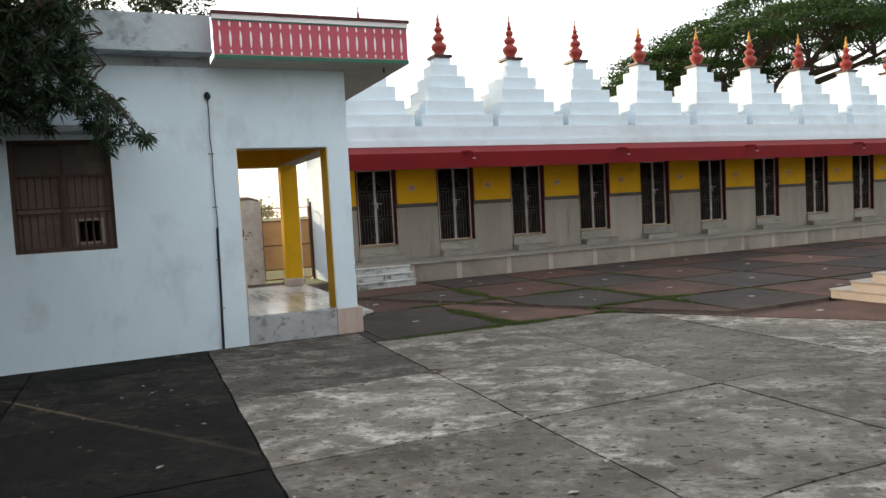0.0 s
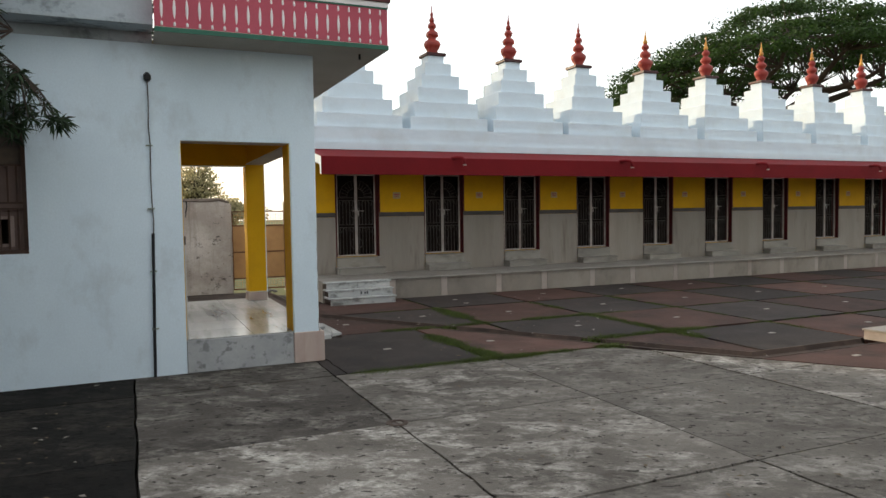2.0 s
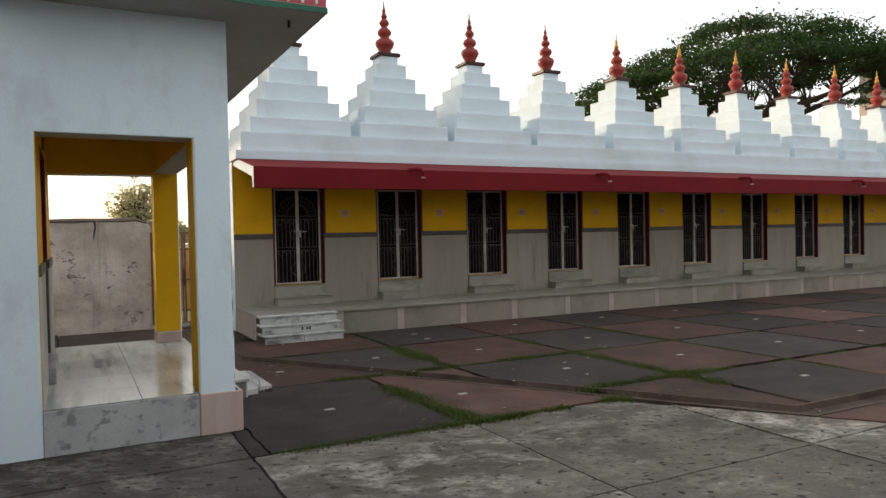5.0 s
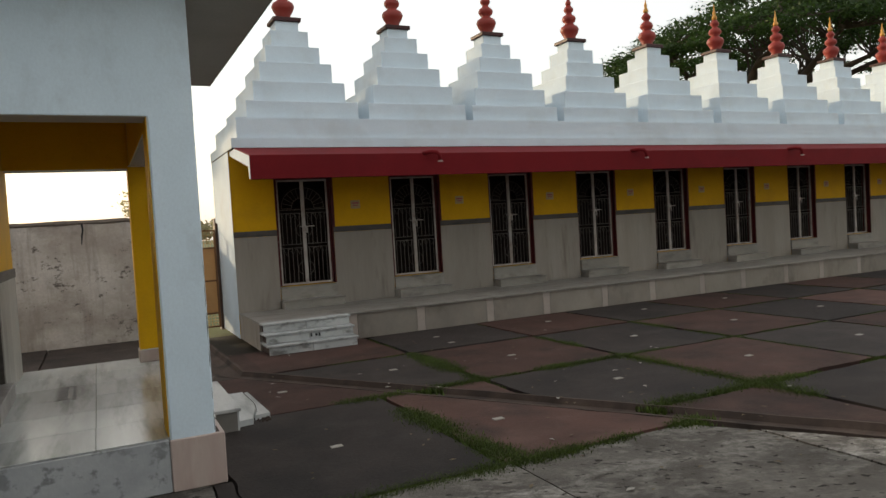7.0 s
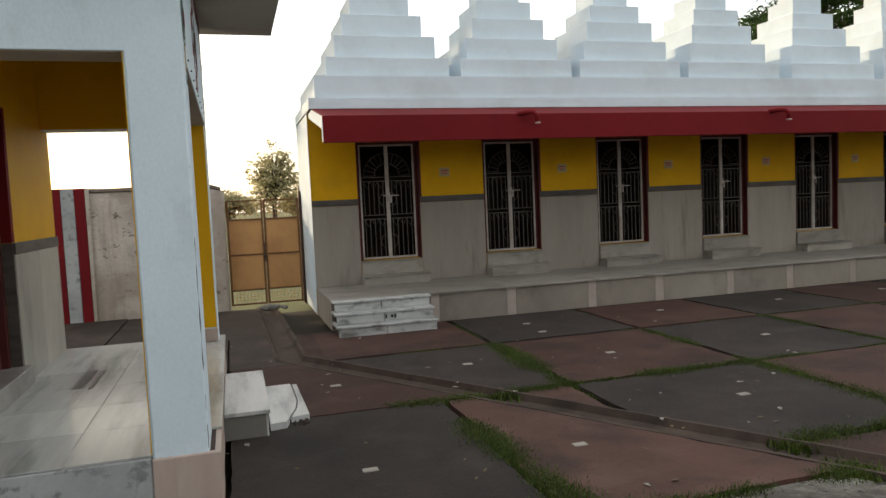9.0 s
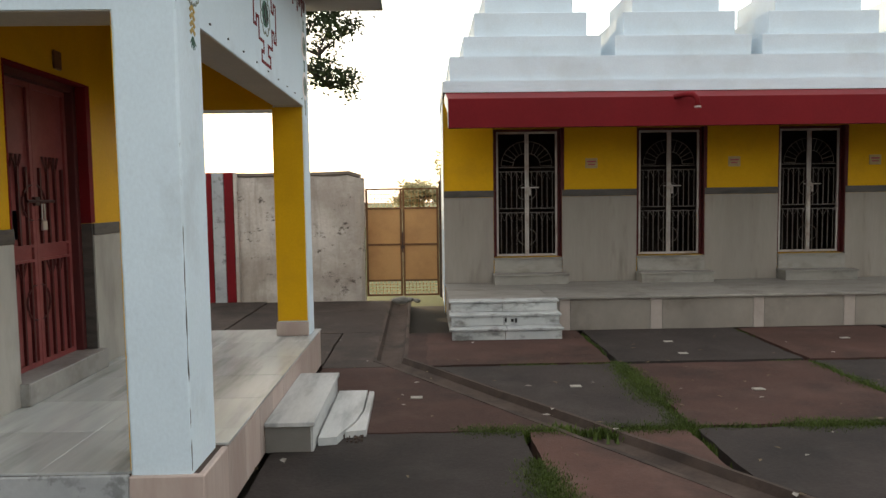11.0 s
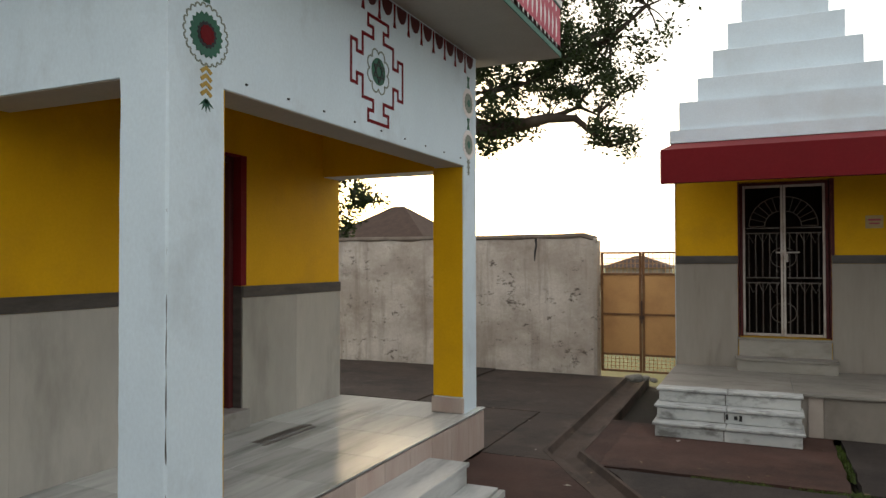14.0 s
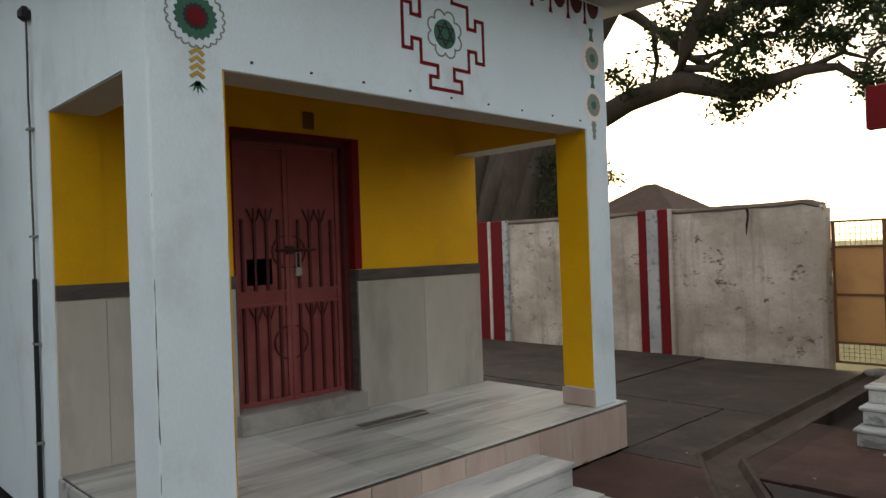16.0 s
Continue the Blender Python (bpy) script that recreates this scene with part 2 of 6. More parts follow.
def leaf_mat(name, base, other, through_light=0.35):
    m = mat(name, base, other, 0.55, 1.5, 12, 0.0)
    n, l = m.node_tree.nodes, m.node_tree.links
    b = n["Principled BSDF"]
    ge = n.new("ShaderNodeNewGeometry")
    hv = n.new("ShaderNodeHueSaturation")
    mr = n.new("ShaderNodeMapRange")
    mr.inputs["To Min"].default_value, mr.inputs["To Max"].default_value = 0.55, 1.5
    l.new(ge.outputs["Random Per Island"], mr.inputs["Value"])
    l.new(mr.outputs["Result"], hv.inputs["Value"])
    src = b.inputs["Base Color"].links[0].from_socket
    l.new(src, hv.inputs["Color"])
    l.new(hv.outputs["Color"], b.inputs["Base Color"])
    tr = n.new("ShaderNodeBsdfTranslucent")
    l.new(hv.outputs["Color"], tr.inputs["Color"])
    mx = n.new("ShaderNodeMixShader")
    mx.inputs["Fac"].default_value = through_light
    l.new(b.outputs["BSDF"], mx.inputs[1])
    l.new(tr.outputs["BSDF"], mx.inputs[2])
    l.new(mx.outputs["Shader"], n["Material Output"].inputs["Surface"])
    return m


LEAF_NEAR = leaf_mat("feathery_leaf", (0.017, 0.036, 0.014), (0.025, 0.045, 0.018), 0.2)
LEAF_TREE = leaf_mat("tree_leaf", (0.028, 0.043, 0.014), (0.018, 0.029, 0.011))
LEAF_RAIN = leaf_mat("rain_tree_leaf", (0.034, 0.074, 0.012), (0.016, 0.036, 0.008), 0.4)
# Distance haze is not modelled; the pale leaf colour stands in for it.
LEAF_FAR = leaf_mat("far_leaf_haze", (0.42, 0.38, 0.22), (0.34, 0.31, 0.18), 0.6)
GRASS = leaf_mat("grass_blade", (0.074, 0.108, 0.019), (0.042, 0.063, 0.013), 0.25)


def patchy(name, base, dark, light, zone=0.42, ragged=2.2):
    """Worn paving: ragged pale patches in some zones, dark damp stains, fine pits."""
    m = bpy.data.materials.new(name)
    m.use_nodes = True
    n, l = m.node_tree.nodes, m.node_tree.links
    b = n["Principled BSDF"]
    b.inputs["Roughness"].default_value = 0.9
    b.inputs["Specular IOR Level"].default_value = 0.1
    ge = n.new("ShaderNodeNewGeometry")
    turn = n.new("ShaderNodeMapping")
    turn.inputs["Rotation"].default_value = (0, 0, radians(27))
    l.new(ge.outputs["Position"], turn.inputs["Vector"])
    mp = n.new("ShaderNodeMapping")
    mp.inputs["Scale"].default_value = (0.85, 1.25, 1.0)
    l.new(turn.outputs["Vector"], mp.inputs["Vector"])

    def field(scale, detail, rough, twist, lo, hi):
        t = n.new("ShaderNodeTexNoise")
        for key, v in (("Scale", scale), ("Detail", detail), ("Roughness", rough), ("Distortion", twist)):
            t.inputs[key].default_value = v
        l.new(mp.outputs["Vector"], t.inputs["Vector"])
        r = n.new("ShaderNodeMapRange")
        r.inputs["From Min"].default_value, r.inputs["From Max"].default_value = lo, hi
        l.new(t.outputs["Fac"], r.inputs["Value"])
        return r.outputs["Result"]

    def times(a, c):
        k = n.new("ShaderNodeMath")
        k.operation = "MULTIPLY"
        l.new(a, k.inputs[0])
        if isinstance(c, float):
            k.inputs[1].default_value = c
        else:
            l.new(c, k.inputs[1])
        return k.outputs[0]

    def over(fac, under, top):
        x = n.new("ShaderNodeMix")
        x.data_type = "RGBA"
        l.new(fac, x.inputs["Factor"])
        for sock, v in ((x.inputs["A"], under), (x.inputs["B"], top)):
            if isinstance(v, tuple):
                sock.default_value = (*v, 1)
            else:
                l.new(v, sock)
        return x.outputs["Result"]

    pale = times(field(ragged, 15, 0.76, 0.35, 0.475, 0.60), field(zone, 3, 0.5, 0.4, 0.32, 0.52))
    pale = times(pale, field(11.0, 8, 0.72, 0.3, 0.36, 0.56))
    each = n.new("ShaderNodeObjectInfo")
    lot = n.new("ShaderNodeMapRange")
    lot.inputs["To Min"].default_value, lot.inputs["To Max"].default_value = 0.38, 1.15
    l.new(each.outputs["Random"], lot.inputs["Value"])
    pale = times(pale, lot.outputs["Result"])
    soft = field(0.7, 8, 0.66, 0.3, 0.40, 0.64)
    fine = field(34, 6, 0.7, 0.0, 0.35, 0.68)
    col = over(times(soft, 0.8), base, dark)
    col = over(times(pale, 0.95), col, light)
    col = over(times(field(5.5, 12, 0.75, 0.2, 0.53, 0.60), 0.38), col, tuple(c * 1.55 for c in base))
    col = over(times(fine, 0.42), col, tuple(c * 0.5 for c in base))
    col = over(times(field(3.4, 14, 0.78, 0.6, 0.575, 0.63), 0.75), col, dark)
    col = over(times(field(13.0, 3, 0.5, 0.0, 0.625, 0.655), 0.85), col, tuple(c * 0.4 for c in dark))
    oi = n.new("ShaderNodeObjectInfo")
    hv = n.new("ShaderNodeHueSaturation")
    mr = n.new("ShaderNodeMapRange")
    mr.inputs["To Min"].default_value, mr.inputs["To Max"].default_value = 0.80, 1.20
    l.new(oi.outputs["Random"], mr.inputs["Value"])
    l.new(mr.outputs["Result"], hv.inputs["Value"])
    l.new(col, hv.inputs["Color"])
    l.new(hv.outputs["Color"], b.inputs["Base Color"])
    bp = n.new("ShaderNodeBump")
    bp.inputs["Strength"].default_value = 0.55
    bp.inputs["Distance"].default_value = 0.012
    l.new(fine, bp.inputs["Height"])
    l.new(bp.outputs["Normal"], b.inputs["Normal"])
    return m


CONCRETE = patchy("worn_concrete", (0.185, 0.170, 0.150), (0.062, 0.055, 0.048), (0.56, 0.535, 0.485))
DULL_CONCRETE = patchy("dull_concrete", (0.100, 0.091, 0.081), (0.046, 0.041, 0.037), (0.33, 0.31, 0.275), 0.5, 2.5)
# Darker slabs at the left, with the tree's shade also put into the colour.
DARK_SHADED_CONCRETE = patchy("dark_shaded_concrete", (0.019, 0.018, 0.0165), (0.010, 0.0095, 0.009), (0.060, 0.053, 0.044), 0.30, 2.8)


def plaster(name, base, pale, brown, dark):
    """Old limewashed plaster: pale patches, brown runs, chipped dark marks in some zones."""
    m = bpy.data.materials.new(name)
    m.use_nodes = True
    n, l = m.node_tree.nodes, m.node_tree.links
    b = n["Principled BSDF"]
    b.inputs["Roughness"].default_value = 0.93
    b.inputs["Specular IOR Level"].default_value = 0.1
    ge = n.new("ShaderNodeNewGeometry")

    def field(scale, detail, rough, stretch, lo, hi, shift=0.0):
        mp = n.new("ShaderNodeMapping")
        mp.inputs["Scale"].default_value = stretch
        mp.inputs["Location"].default_value = (shift, shift, shift)
        l.new(ge.outputs["Position"], mp.inputs["Vector"])
        t = n.new("ShaderNodeTexNoise")
        for key, v in (("Scale", scale), ("Detail", detail), ("Roughness", rough)):
            t.inputs[key].default_value = v
        l.new(mp.outputs["Vector"], t.inputs["Vector"])
        r = n.new("ShaderNodeMapRange")
        r.inputs["From Min"].default_value, r.inputs["From Max"].default_value = lo, hi
        l.new(t.outputs["Fac"], r.inputs["Value"])
        return r.outputs["Result"]

    def times(a, c):
        k = n.new("ShaderNodeMath")
        k.operation = "MULTIPLY"
        l.new(a, k.inputs[0])
        if isinstance(c, float):
            k.inputs[1].default_value = c
        else:
            l.new(c, k.inputs[1])
        return k.outputs[0]

    def over(fac, under, top):
        x = n.new("ShaderNodeMix")
        x.data_type = "RGBA"
        l.new(fac, x.inputs["Factor"])
        for sock, v in ((x.inputs["A"], under), (x.inputs["B"], top)):
            if isinstance(v, tuple):
                sock.default_value = (*v, 1)
            else:
                l.new(v, sock)
        return x.outputs["Result"]

    fine = field(28, 6, 0.7, (1, 1, 1), 0.3, 0.72)
    col = over(field(0.9, 6, 0.6, (1, 1, 1.2), 0.42, 0.62), base, pale)
    col = over(times(field(1.5, 6, 0.6, (5, 5, 0.5), 0.52, 0.74), 0.6), col, brown)
    col = over(times(field(1.7, 9, 0.68, (1, 1, 1.3), 0.54, 0.70, 4.2), 0.55), col, brown)
    chips = times(field(6.5, 10, 0.75, (0.8, 0.8, 1.25), 0.575, 0.625, 9.0), field(0.8, 3, 0.5, (1, 1, 1), 0.46, 0.56, 2.0))
    col = over(times(chips, 0.85), col, dark)
    col = over(times(fine, 0.3), col, brown)
    l.new(col, b.inputs["Base Color"])
    bp = n.new("ShaderNodeBump")
    bp.inputs["Strength"].default_value = 0.28
    bp.inputs["Distance"].default_value = 0.012
    l.new(fine, bp.inputs["Height"])
    l.new(bp.outputs["Normal"], b.inputs["Normal"])
    return m


OLD_PLASTER = plaster("chipped_old_plaster", (0.40, 0.345, 0.30), (0.60, 0.545, 0.49), (0.19, 0.148, 0.12), (0.055, 0.043, 0.036))


# ---- mesh helpers ----
def box(bm, x0, y0, z0, x1, y1, z1, bevel=0.0):
    made = bmesh.ops.create_cube(bm, size=1.0, matrix=Matrix.LocRotScale(
        ((x0 + x1) / 2, (y0 + y1) / 2, (z0 + z1) / 2), None, (abs(x1 - x0), abs(y1 - y0), abs(z1 - z0))))
    if bevel:
        edges = list({e for v in made["verts"] for e in v.link_edges})
        bmesh.ops.bevel(bm, geom=edges, offset=bevel, segments=1, affect="EDGES")
    return bm


def boxes(*items, bevel=0.0):
    bm = bmesh.new()
    for it in items:
        box(bm, *it, bevel=bevel)
    return bm


def prism(bm, pts, lift, origin=(0, 0, 0)):
    """A flat outline of 3D points, pushed out along lift."""
    lift = Vector(lift)
    a = [bm.verts.new(Vector(p)) for p in pts]
    b = [bm.verts.new(Vector(p) + lift) for p in pts]
    bm.faces.new(a)
    bm.faces.new(b[::-1])
    n = len(pts)
    for i in range(n):
        bm.faces.new((a[i], b[i], b[(i + 1) % n], a[(i + 1) % n]))
    return bm


def lathe(bm, profile, segs=16, centre=(0, 0, 0)):
    cx, cy, cz = centre
    rings = []
    for r, z in profile:
        rings.append([bm.verts.new((cx + r * math.cos(2 * math.pi * i / segs), cy + r * math.sin(2 * math.pi * i / segs), cz + z)) for i in range(segs)])
    for a, b in zip(rings, rings[1:]):
        for i in range(segs):
            bm.faces.new((a[i], a[(i + 1) % segs], b[(i + 1) % segs], b[i]))
    bm.faces.new(rings[0][::-1])
    bm.faces.new(rings[-1])
    return bm


def tube(bm, pts, radii, segs=6):
    """A tapered tube along points."""
    pts = [Vector(p) for p in pts]
    if not hasattr(radii, "__len__"):
        radii = [radii] * len(pts)
    rings = []
    for i, p in enumerate(pts):
        d = (pts[min(i + 1, len(pts) - 1)] - pts[max(i - 1, 0)]).normalized()
        up = Vector((0, 0, 1)) if abs(d.z) < 0.9 else Vector((1, 0, 0))
        u = d.cross(up).normalized()
        v = d.cross(u).normalized()
        rings.append([bm.verts.new(p + radii[i] * (math.cos(2 * math.pi * k / segs) * u + math.sin(2 * math.pi * k / segs) * v)) for k in range(segs)])
    for a, b in zip(rings, rings[1:]):
        for k in range(segs):
            bm.faces.new((a[k], b[k], b[(k + 1) % segs], a[(k + 1) % segs]))
    bm.faces.new(rings[0])
    bm.faces.new(rings[-1][::-1])
    return bm


def post(bm, x0, y0, z0, x1, y1, z1, c):
    """An upright block with worn, chamfered vertical edges."""
    n = max(int((z1 - z0) / 0.09), 2)
    prev = None
    for i in range(n + 1):
        z = z0 + (z1 - z0) * i / n
        k = [c * (0.75 + 0.9 * abs(noise.noise((z * 5.3, j * 3.7, x0)))) for j in range(4)]
        ring = [bm.verts.new(p) for p in ((x0 + k[0], y0, z), (x1 - k[1], y0, z), (x1, y0 + k[1], z), (x1, y1 - k[2], z), (x1 - k[2], y1, z), (x0 + k[3], y1, z), (x0, y1 - k[3], z), (x0, y0 + k[0], z))]
        if prev:
            for j in range(8):
                bm.faces.new((prev[j], prev[(j + 1) % 8], ring[(j + 1) % 8], ring[j]))
        else:
            bm.faces.new(ring[::-1])
        prev = ring
    bm.faces.new(prev)
    return bm


def mesh_of(name, bm, material, smooth=False):
    bmesh.ops.recalc_face_normals(bm, faces=bm.faces)
    me = bpy.data.meshes.new(name)
    bm.to_mesh(me)
    bm.free()
    me.materials.append(material)
    if smooth:
        me.polygons.foreach_set("use_smooth", [True] * len(me.polygons))
    return me


def part(name, bm, material, parent=None, label="", smooth=False):
    """One mesh object under a thing or a part; bm may also be a finished mesh."""
    me = bm if isinstance(bm, bpy.types.Mesh) else mesh_of(name, bm, material, smooth)
    ob = new(name, me)
    if parent:
        ob.parent = parent
    if label:
        ob["label"] = label
    return ob


def thing(name, label, category, at=(0, 0, 0), group="", kind=""):
    ob = new(name)
    ob.empty_display_size = 0.1
    ob.location = at
    return tagged(ob, label, category, group, kind)


def structure(name, bm, material, label="", category="", smooth=False):
    return tagged(part(name, bm, material, None, "", smooth), label, category, kind="structure")


def wall_with_holes(u0, u1, z0, z1, holes):
    """Rectangles (u0, z0, u1, z1) that fill a wall round its openings."""
    us = sorted({u0, u1, *(h[0] for h in holes), *(h[2] for h in holes)})
    out = []
    for a, b in zip(us, us[1:]):
        cuts = sorted((h[1], h[3]) for h in holes if h[0] <= a and h[2] >= b)
        z = z0
        for c0, c1 in cuts:
            if c0 > z:
                out.append((a, z, b, c0))
            z = c1
        if z < z1:
            out.append((a, z, b, z1))
    return out


# ---- porch building ----
P, Q, B = 9.5, 3.55, 2.12          # front face, side face, wall behind the porch
SOFFIT, LINTEL, DECK = 3.45, 2.47, 0.36
FAR = 13.09

front = boxes(*[(a, P, z0, b, P + 0.28, z1) for a, z0, b, z1 in wall_with_holes(-1.25, B, 0, SOFFIT, [(-0.34, 1.33, 0.70, 2.60)])])
structure("wall_front", front, WHITEWASH, "whitewashed plaster wall with faint stains", "wall")
structure("beam_front", boxes((B, P, LINTEL, Q, P + 0.27, SOFFIT)), WHITEWASH, "whitewashed beam over the porch opening", "beam")
structure("beam_side", boxes((Q - 0.26, P + 0.27, LINTEL, Q, FAR, SOFFIT)), WHITEWASH, "whitewashed porch beam with painted ornaments", "beam")
structure("beam_far", boxes((B + 0.002, FAR - 0.26, LINTEL - 0.03, Q - 0.262, FAR - 0.002, SOFFIT)), WHITEWASH, "whitewashed beam at the far end of the porch", "beam")
structure("column_near", post(bmesh.new(), 3.26, P, 0.33, Q, P + 0.36, LINTEL, 0.012), WHITEWASH, "square whitewashed porch column with a worn edge", "column")
column = structure("column_far", post(bmesh.new(), Q - 0.28, FAR - 0.28, DECK + 0.002, Q, FAR, LINTEL, 0.008), WHITEWASH, "square porch column, white outside and yellow inside", "column")
part("painted_face", boxes((Q - 0.286, FAR - 0.287, 0.50, Q - 0.014, FAR - 0.279, LINTEL - 0.01), (Q - 0.287, FAR - 0.28, 0.50, Q - 0.279, FAR - 0.012, LINTEL - 0.04)), YELLOW, column, "yellow painted faces of the column")
part("column_foot", boxes((Q - 0.30, FAR - 0.30, DECK + 0.001, Q - 0.005, FAR - 0.02, 0.49), bevel=0.006), PINK_STONE, column, "marble foot of the column")
crack = []
for i in range(34):
    z = 0.36 + i * 0.046
    crack.append((Q - 0.0065 + 0.004 * noise.noise((z * 6, 1, 0)), P + 0.0065 + 0.004 * noise.noise((z * 6, 5, 0)), z))
structure("column_crack", tube(bmesh.new(), crack, [0.0014 + 0.0026 * max(0.0, noise.noise((p[2] * 9, 3, 3)) + 0.35) * (1.5 - 0.6 * p[2]) for p in crack], 5), DADO_STRIP, "dark crack along the worn column corner", "crack")
# yellow linings inside the porch
structure("beam_lining", boxes((Q - 0.268, P + 0.27, LINTEL + 0.012, Q - 0.261, FAR - 0.26, SOFFIT), (B + 0.001, P + 0.271, LINTEL + 0.002, Q - 0.27, P + 0.278, SOFFIT),
          (B + 0.001, FAR - 0.268, LINTEL - 0.028, Q - 0.27, FAR - 0.261, SOFFIT)), YELLOW, "yellow painted inner faces of the porch beams", "beam")
structure("column_lining", boxes((3.253, P + 0.02, DECK + 0.002, 3.259, P + 0.35, LINTEL - 0.002), (B + 0.001, P + 0.006, DECK + 0.002, B + 0.006, P + 0.281, LINTEL - 0.002), (3.262, P + 0.361, DECK + 0.002, Q - 0.01, P + 0.366, LINTEL - 0.002)), YELLOW, "yellow painted inner faces of the near column", "column")
structure("beam_soffit", boxes((B + 0.02, P + 0.008, LINTEL - 0.006, 3.258, P + 0.268, LINTEL - 0.001), (Q - 0.258, P + 0.368, LINTEL - 0.006, Q - 0.006, FAR - 0.29, LINTEL - 0.001)), PALE_SOFFIT, "unpainted plaster underside of the porch beams", "beam")
# wall with the door, behind the porch
DY0, DY1, DZ0, DZ1 = 10.63, 11.68, 0.50, 2.49
wall_b = boxes(*[(B - 0.25, a, z0, B, b, z1) for a, z0, b, z1 in wall_with_holes(P + 0.28, FAR, 0, SOFFIT, [(DY0, DZ0, DY1, DZ1)])])
structure("wall_porch", wall_b, YELLOW, "yellow painted porch wall above a marble dado", "wall")
structure("wall_back", boxes((-1.25, FAR - 0.25, 0, B - 0.25, FAR, SOFFIT)), WHITEWASH, "whitewashed back wall of the porch building", "wall")
structure("wall_west", boxes((-1.25, P + 0.28, 0, -1.0, FAR - 0.25, SOFFIT)), WHITEWASH, "whitewashed end wall of the porch building", "wall")
structure("ceiling", boxes((-1.23, P + 0.02, SOFFIT + 0.001, Q - 0.02, FAR - 0.02, SOFFIT + 0.045)), YELLOW, "yellow painted porch ceiling slab", "ceiling")
dado = structure("dado_porch", boxes((B + 0.006, P + 0.004, 1.37, B + 0.024, P + 0.28, 1.46), (B, P + 0.28, 1.37, B + 0.022, DY0, 1.46), (B, DY1, 1.37, B + 0.022, FAR, 1.46)), DADO_STRIP, "dark stone strip above a marble dado", "dado")
panel_mesh = {}


def dado_panel(parent, axis, u0, u1, z0, z1, face):
    """One marble panel on a wall; axis tells along which axis the wall runs."""
    w = round(u1 - u0, 3)
    key = (axis, w, round(z1 - z0, 3))
    if key not in panel_mesh:
        bm = bmesh.new()
        if axis == "y":
            box(bm, 0, 0.001, 0, 0.016, w - 0.001, z1 - z0, bevel=0.002)
        else:
            box(bm, 0.001, -0.016, 0, w - 0.001, 0, z1 - z0, bevel=0.002)
        panel_mesh[key] = mesh_of("marble_panel", bm, DADO_PORCH if axis == "y" else DADO)
    ob = part("marble_panel", panel_mesh[key], DADO, parent)
    ob.location = (face, u0, z0) if axis == "y" else (u0, face, z0)


dado_panel(dado, "y", P + 0.004, P + 0.28, DECK, 1.368, B + 0.006)
for a, b, n in ((P + 0.28, DY0, 1), (DY1, FAR, 2)):
    for i in range(n):
        dado_panel(dado, "y", a + (b - a) * i / n, a + (b - a) * (i + 1) / n, DECK, 1.368, B)

# plinth and porch floor
plinth = structure("porch_plinth", boxes((B, P + 0.01, 0, Q + 0.03, FAR + 0.06, DECK - 0.03)), PEELING, "peeling whitewashed plinth under the porch", "plinth")
part("sill", boxes((B + 0.002, P - 0.012, 0.0, 3.255, P + 0.008, DECK - 0.01), bevel=0.006), PEELING, plinth, "peeling whitewash over grey cement")
part("corner_stone", boxes((3.257, P - 0.022, 0.0, Q + 0.055, P + 0.38, 0.345), bevel=0.006), PINK_STONE, plinth, "pinkish marble facing under the column")
for i in range(9):
    a = P + 0.385 + i * (FAR + 0.06 - P - 0.385) / 9
    part("facing_panel", boxes((Q + 0.03, a, 0.0, Q + 0.048, a + (FAR + 0.06 - P - 0.385) / 9 - 0.003, DECK - 0.03), bevel=0.003), PINK_STONE, plinth)
porch_floor = structure("floor_porch", boxes((B, P + 0.012, DECK - 0.03, Q + 0.025, FAR + 0.055, DECK - 0.012)), GUTTER_MAT, "polished grey-veined marble porch floor", "floor")
ys = [P + 0.012 + i * 0.607 for i in range(7)]
for i in range(6):
    for x0, x1 in ((B + 0.002, 2.82), (2.823, Q + 0.058)):
        y1 = min(ys[i + 1] - 0.002, FAR + 0.07)
        if x1 > 3 and i == 0:
            part("floor_tile", boxes((x0, ys[i], DECK - 0.012, 3.255, y1, DECK)), PORCH_MARBLE, porch_floor)
            part("floor_tile", boxes((3.257, P + 0.385, DECK - 0.012, x1, y1, DECK)), PORCH_MARBLE, porch_floor)
        else:
            part("floor_tile", boxes((x0, ys[i], DECK - 0.012, x1, y1, DECK), bevel=0.002), PORCH_MARBLE, porch_floor)
part("inlay", boxes((2.52, 11.32, DECK - 0.002, 2.60, 11.95, DECK + 0.003), (2.64, 11.28, DECK - 0.002, 2.67, 11.9, DECK + 0.003)), DADO_STRIP, porch_floor, "dark grey marble inlay strip")

# porch steps
steps = thing("porch_step", "white marble entrance step beside the porch plinth", "step", (3.62, 10.72, 0))
part("step_block", boxes((-0.02, 0.0, 0.0, 0.27, 1.27, 0.17)), HOUSE_CEMENT, steps, "bare cement step core")
part("tread", boxes((-0.02, -0.02, 0.17, 0.30, 1.29, 0.20), bevel=0.004), MARBLE, steps)
part("riser", boxes((0.27, 0.0, 0.0, 0.285, 1.27, 0.169)), MARBLE, steps)
slab = thing("loose_slab", "cracked white marble slab lying on the paving", "slab", (3.92, 10.82, 0))
bm = bmesh.new()
prism(bm, [(0, 0.0, 0.0), (0.12, 0.02, 0.0), (0.15, 0.15, 0), (0.21, 0.35, 0), (0.24, 0.6, 0), (0.23, 1.16, 0), (0, 1.16, 0)], (0, 0, 0.055))
part("slab_piece", bm, MARBLE, slab)
bm = bmesh.new()
prism(bm, [(0.16, 0.14, 0.0), (0.30, 0.17, 0.0), (0.285, 1.15, 0), (0.245, 1.15, 0), (0.25, 0.6, 0), (0.22, 0.35, 0)], (0, 0, 0.048))
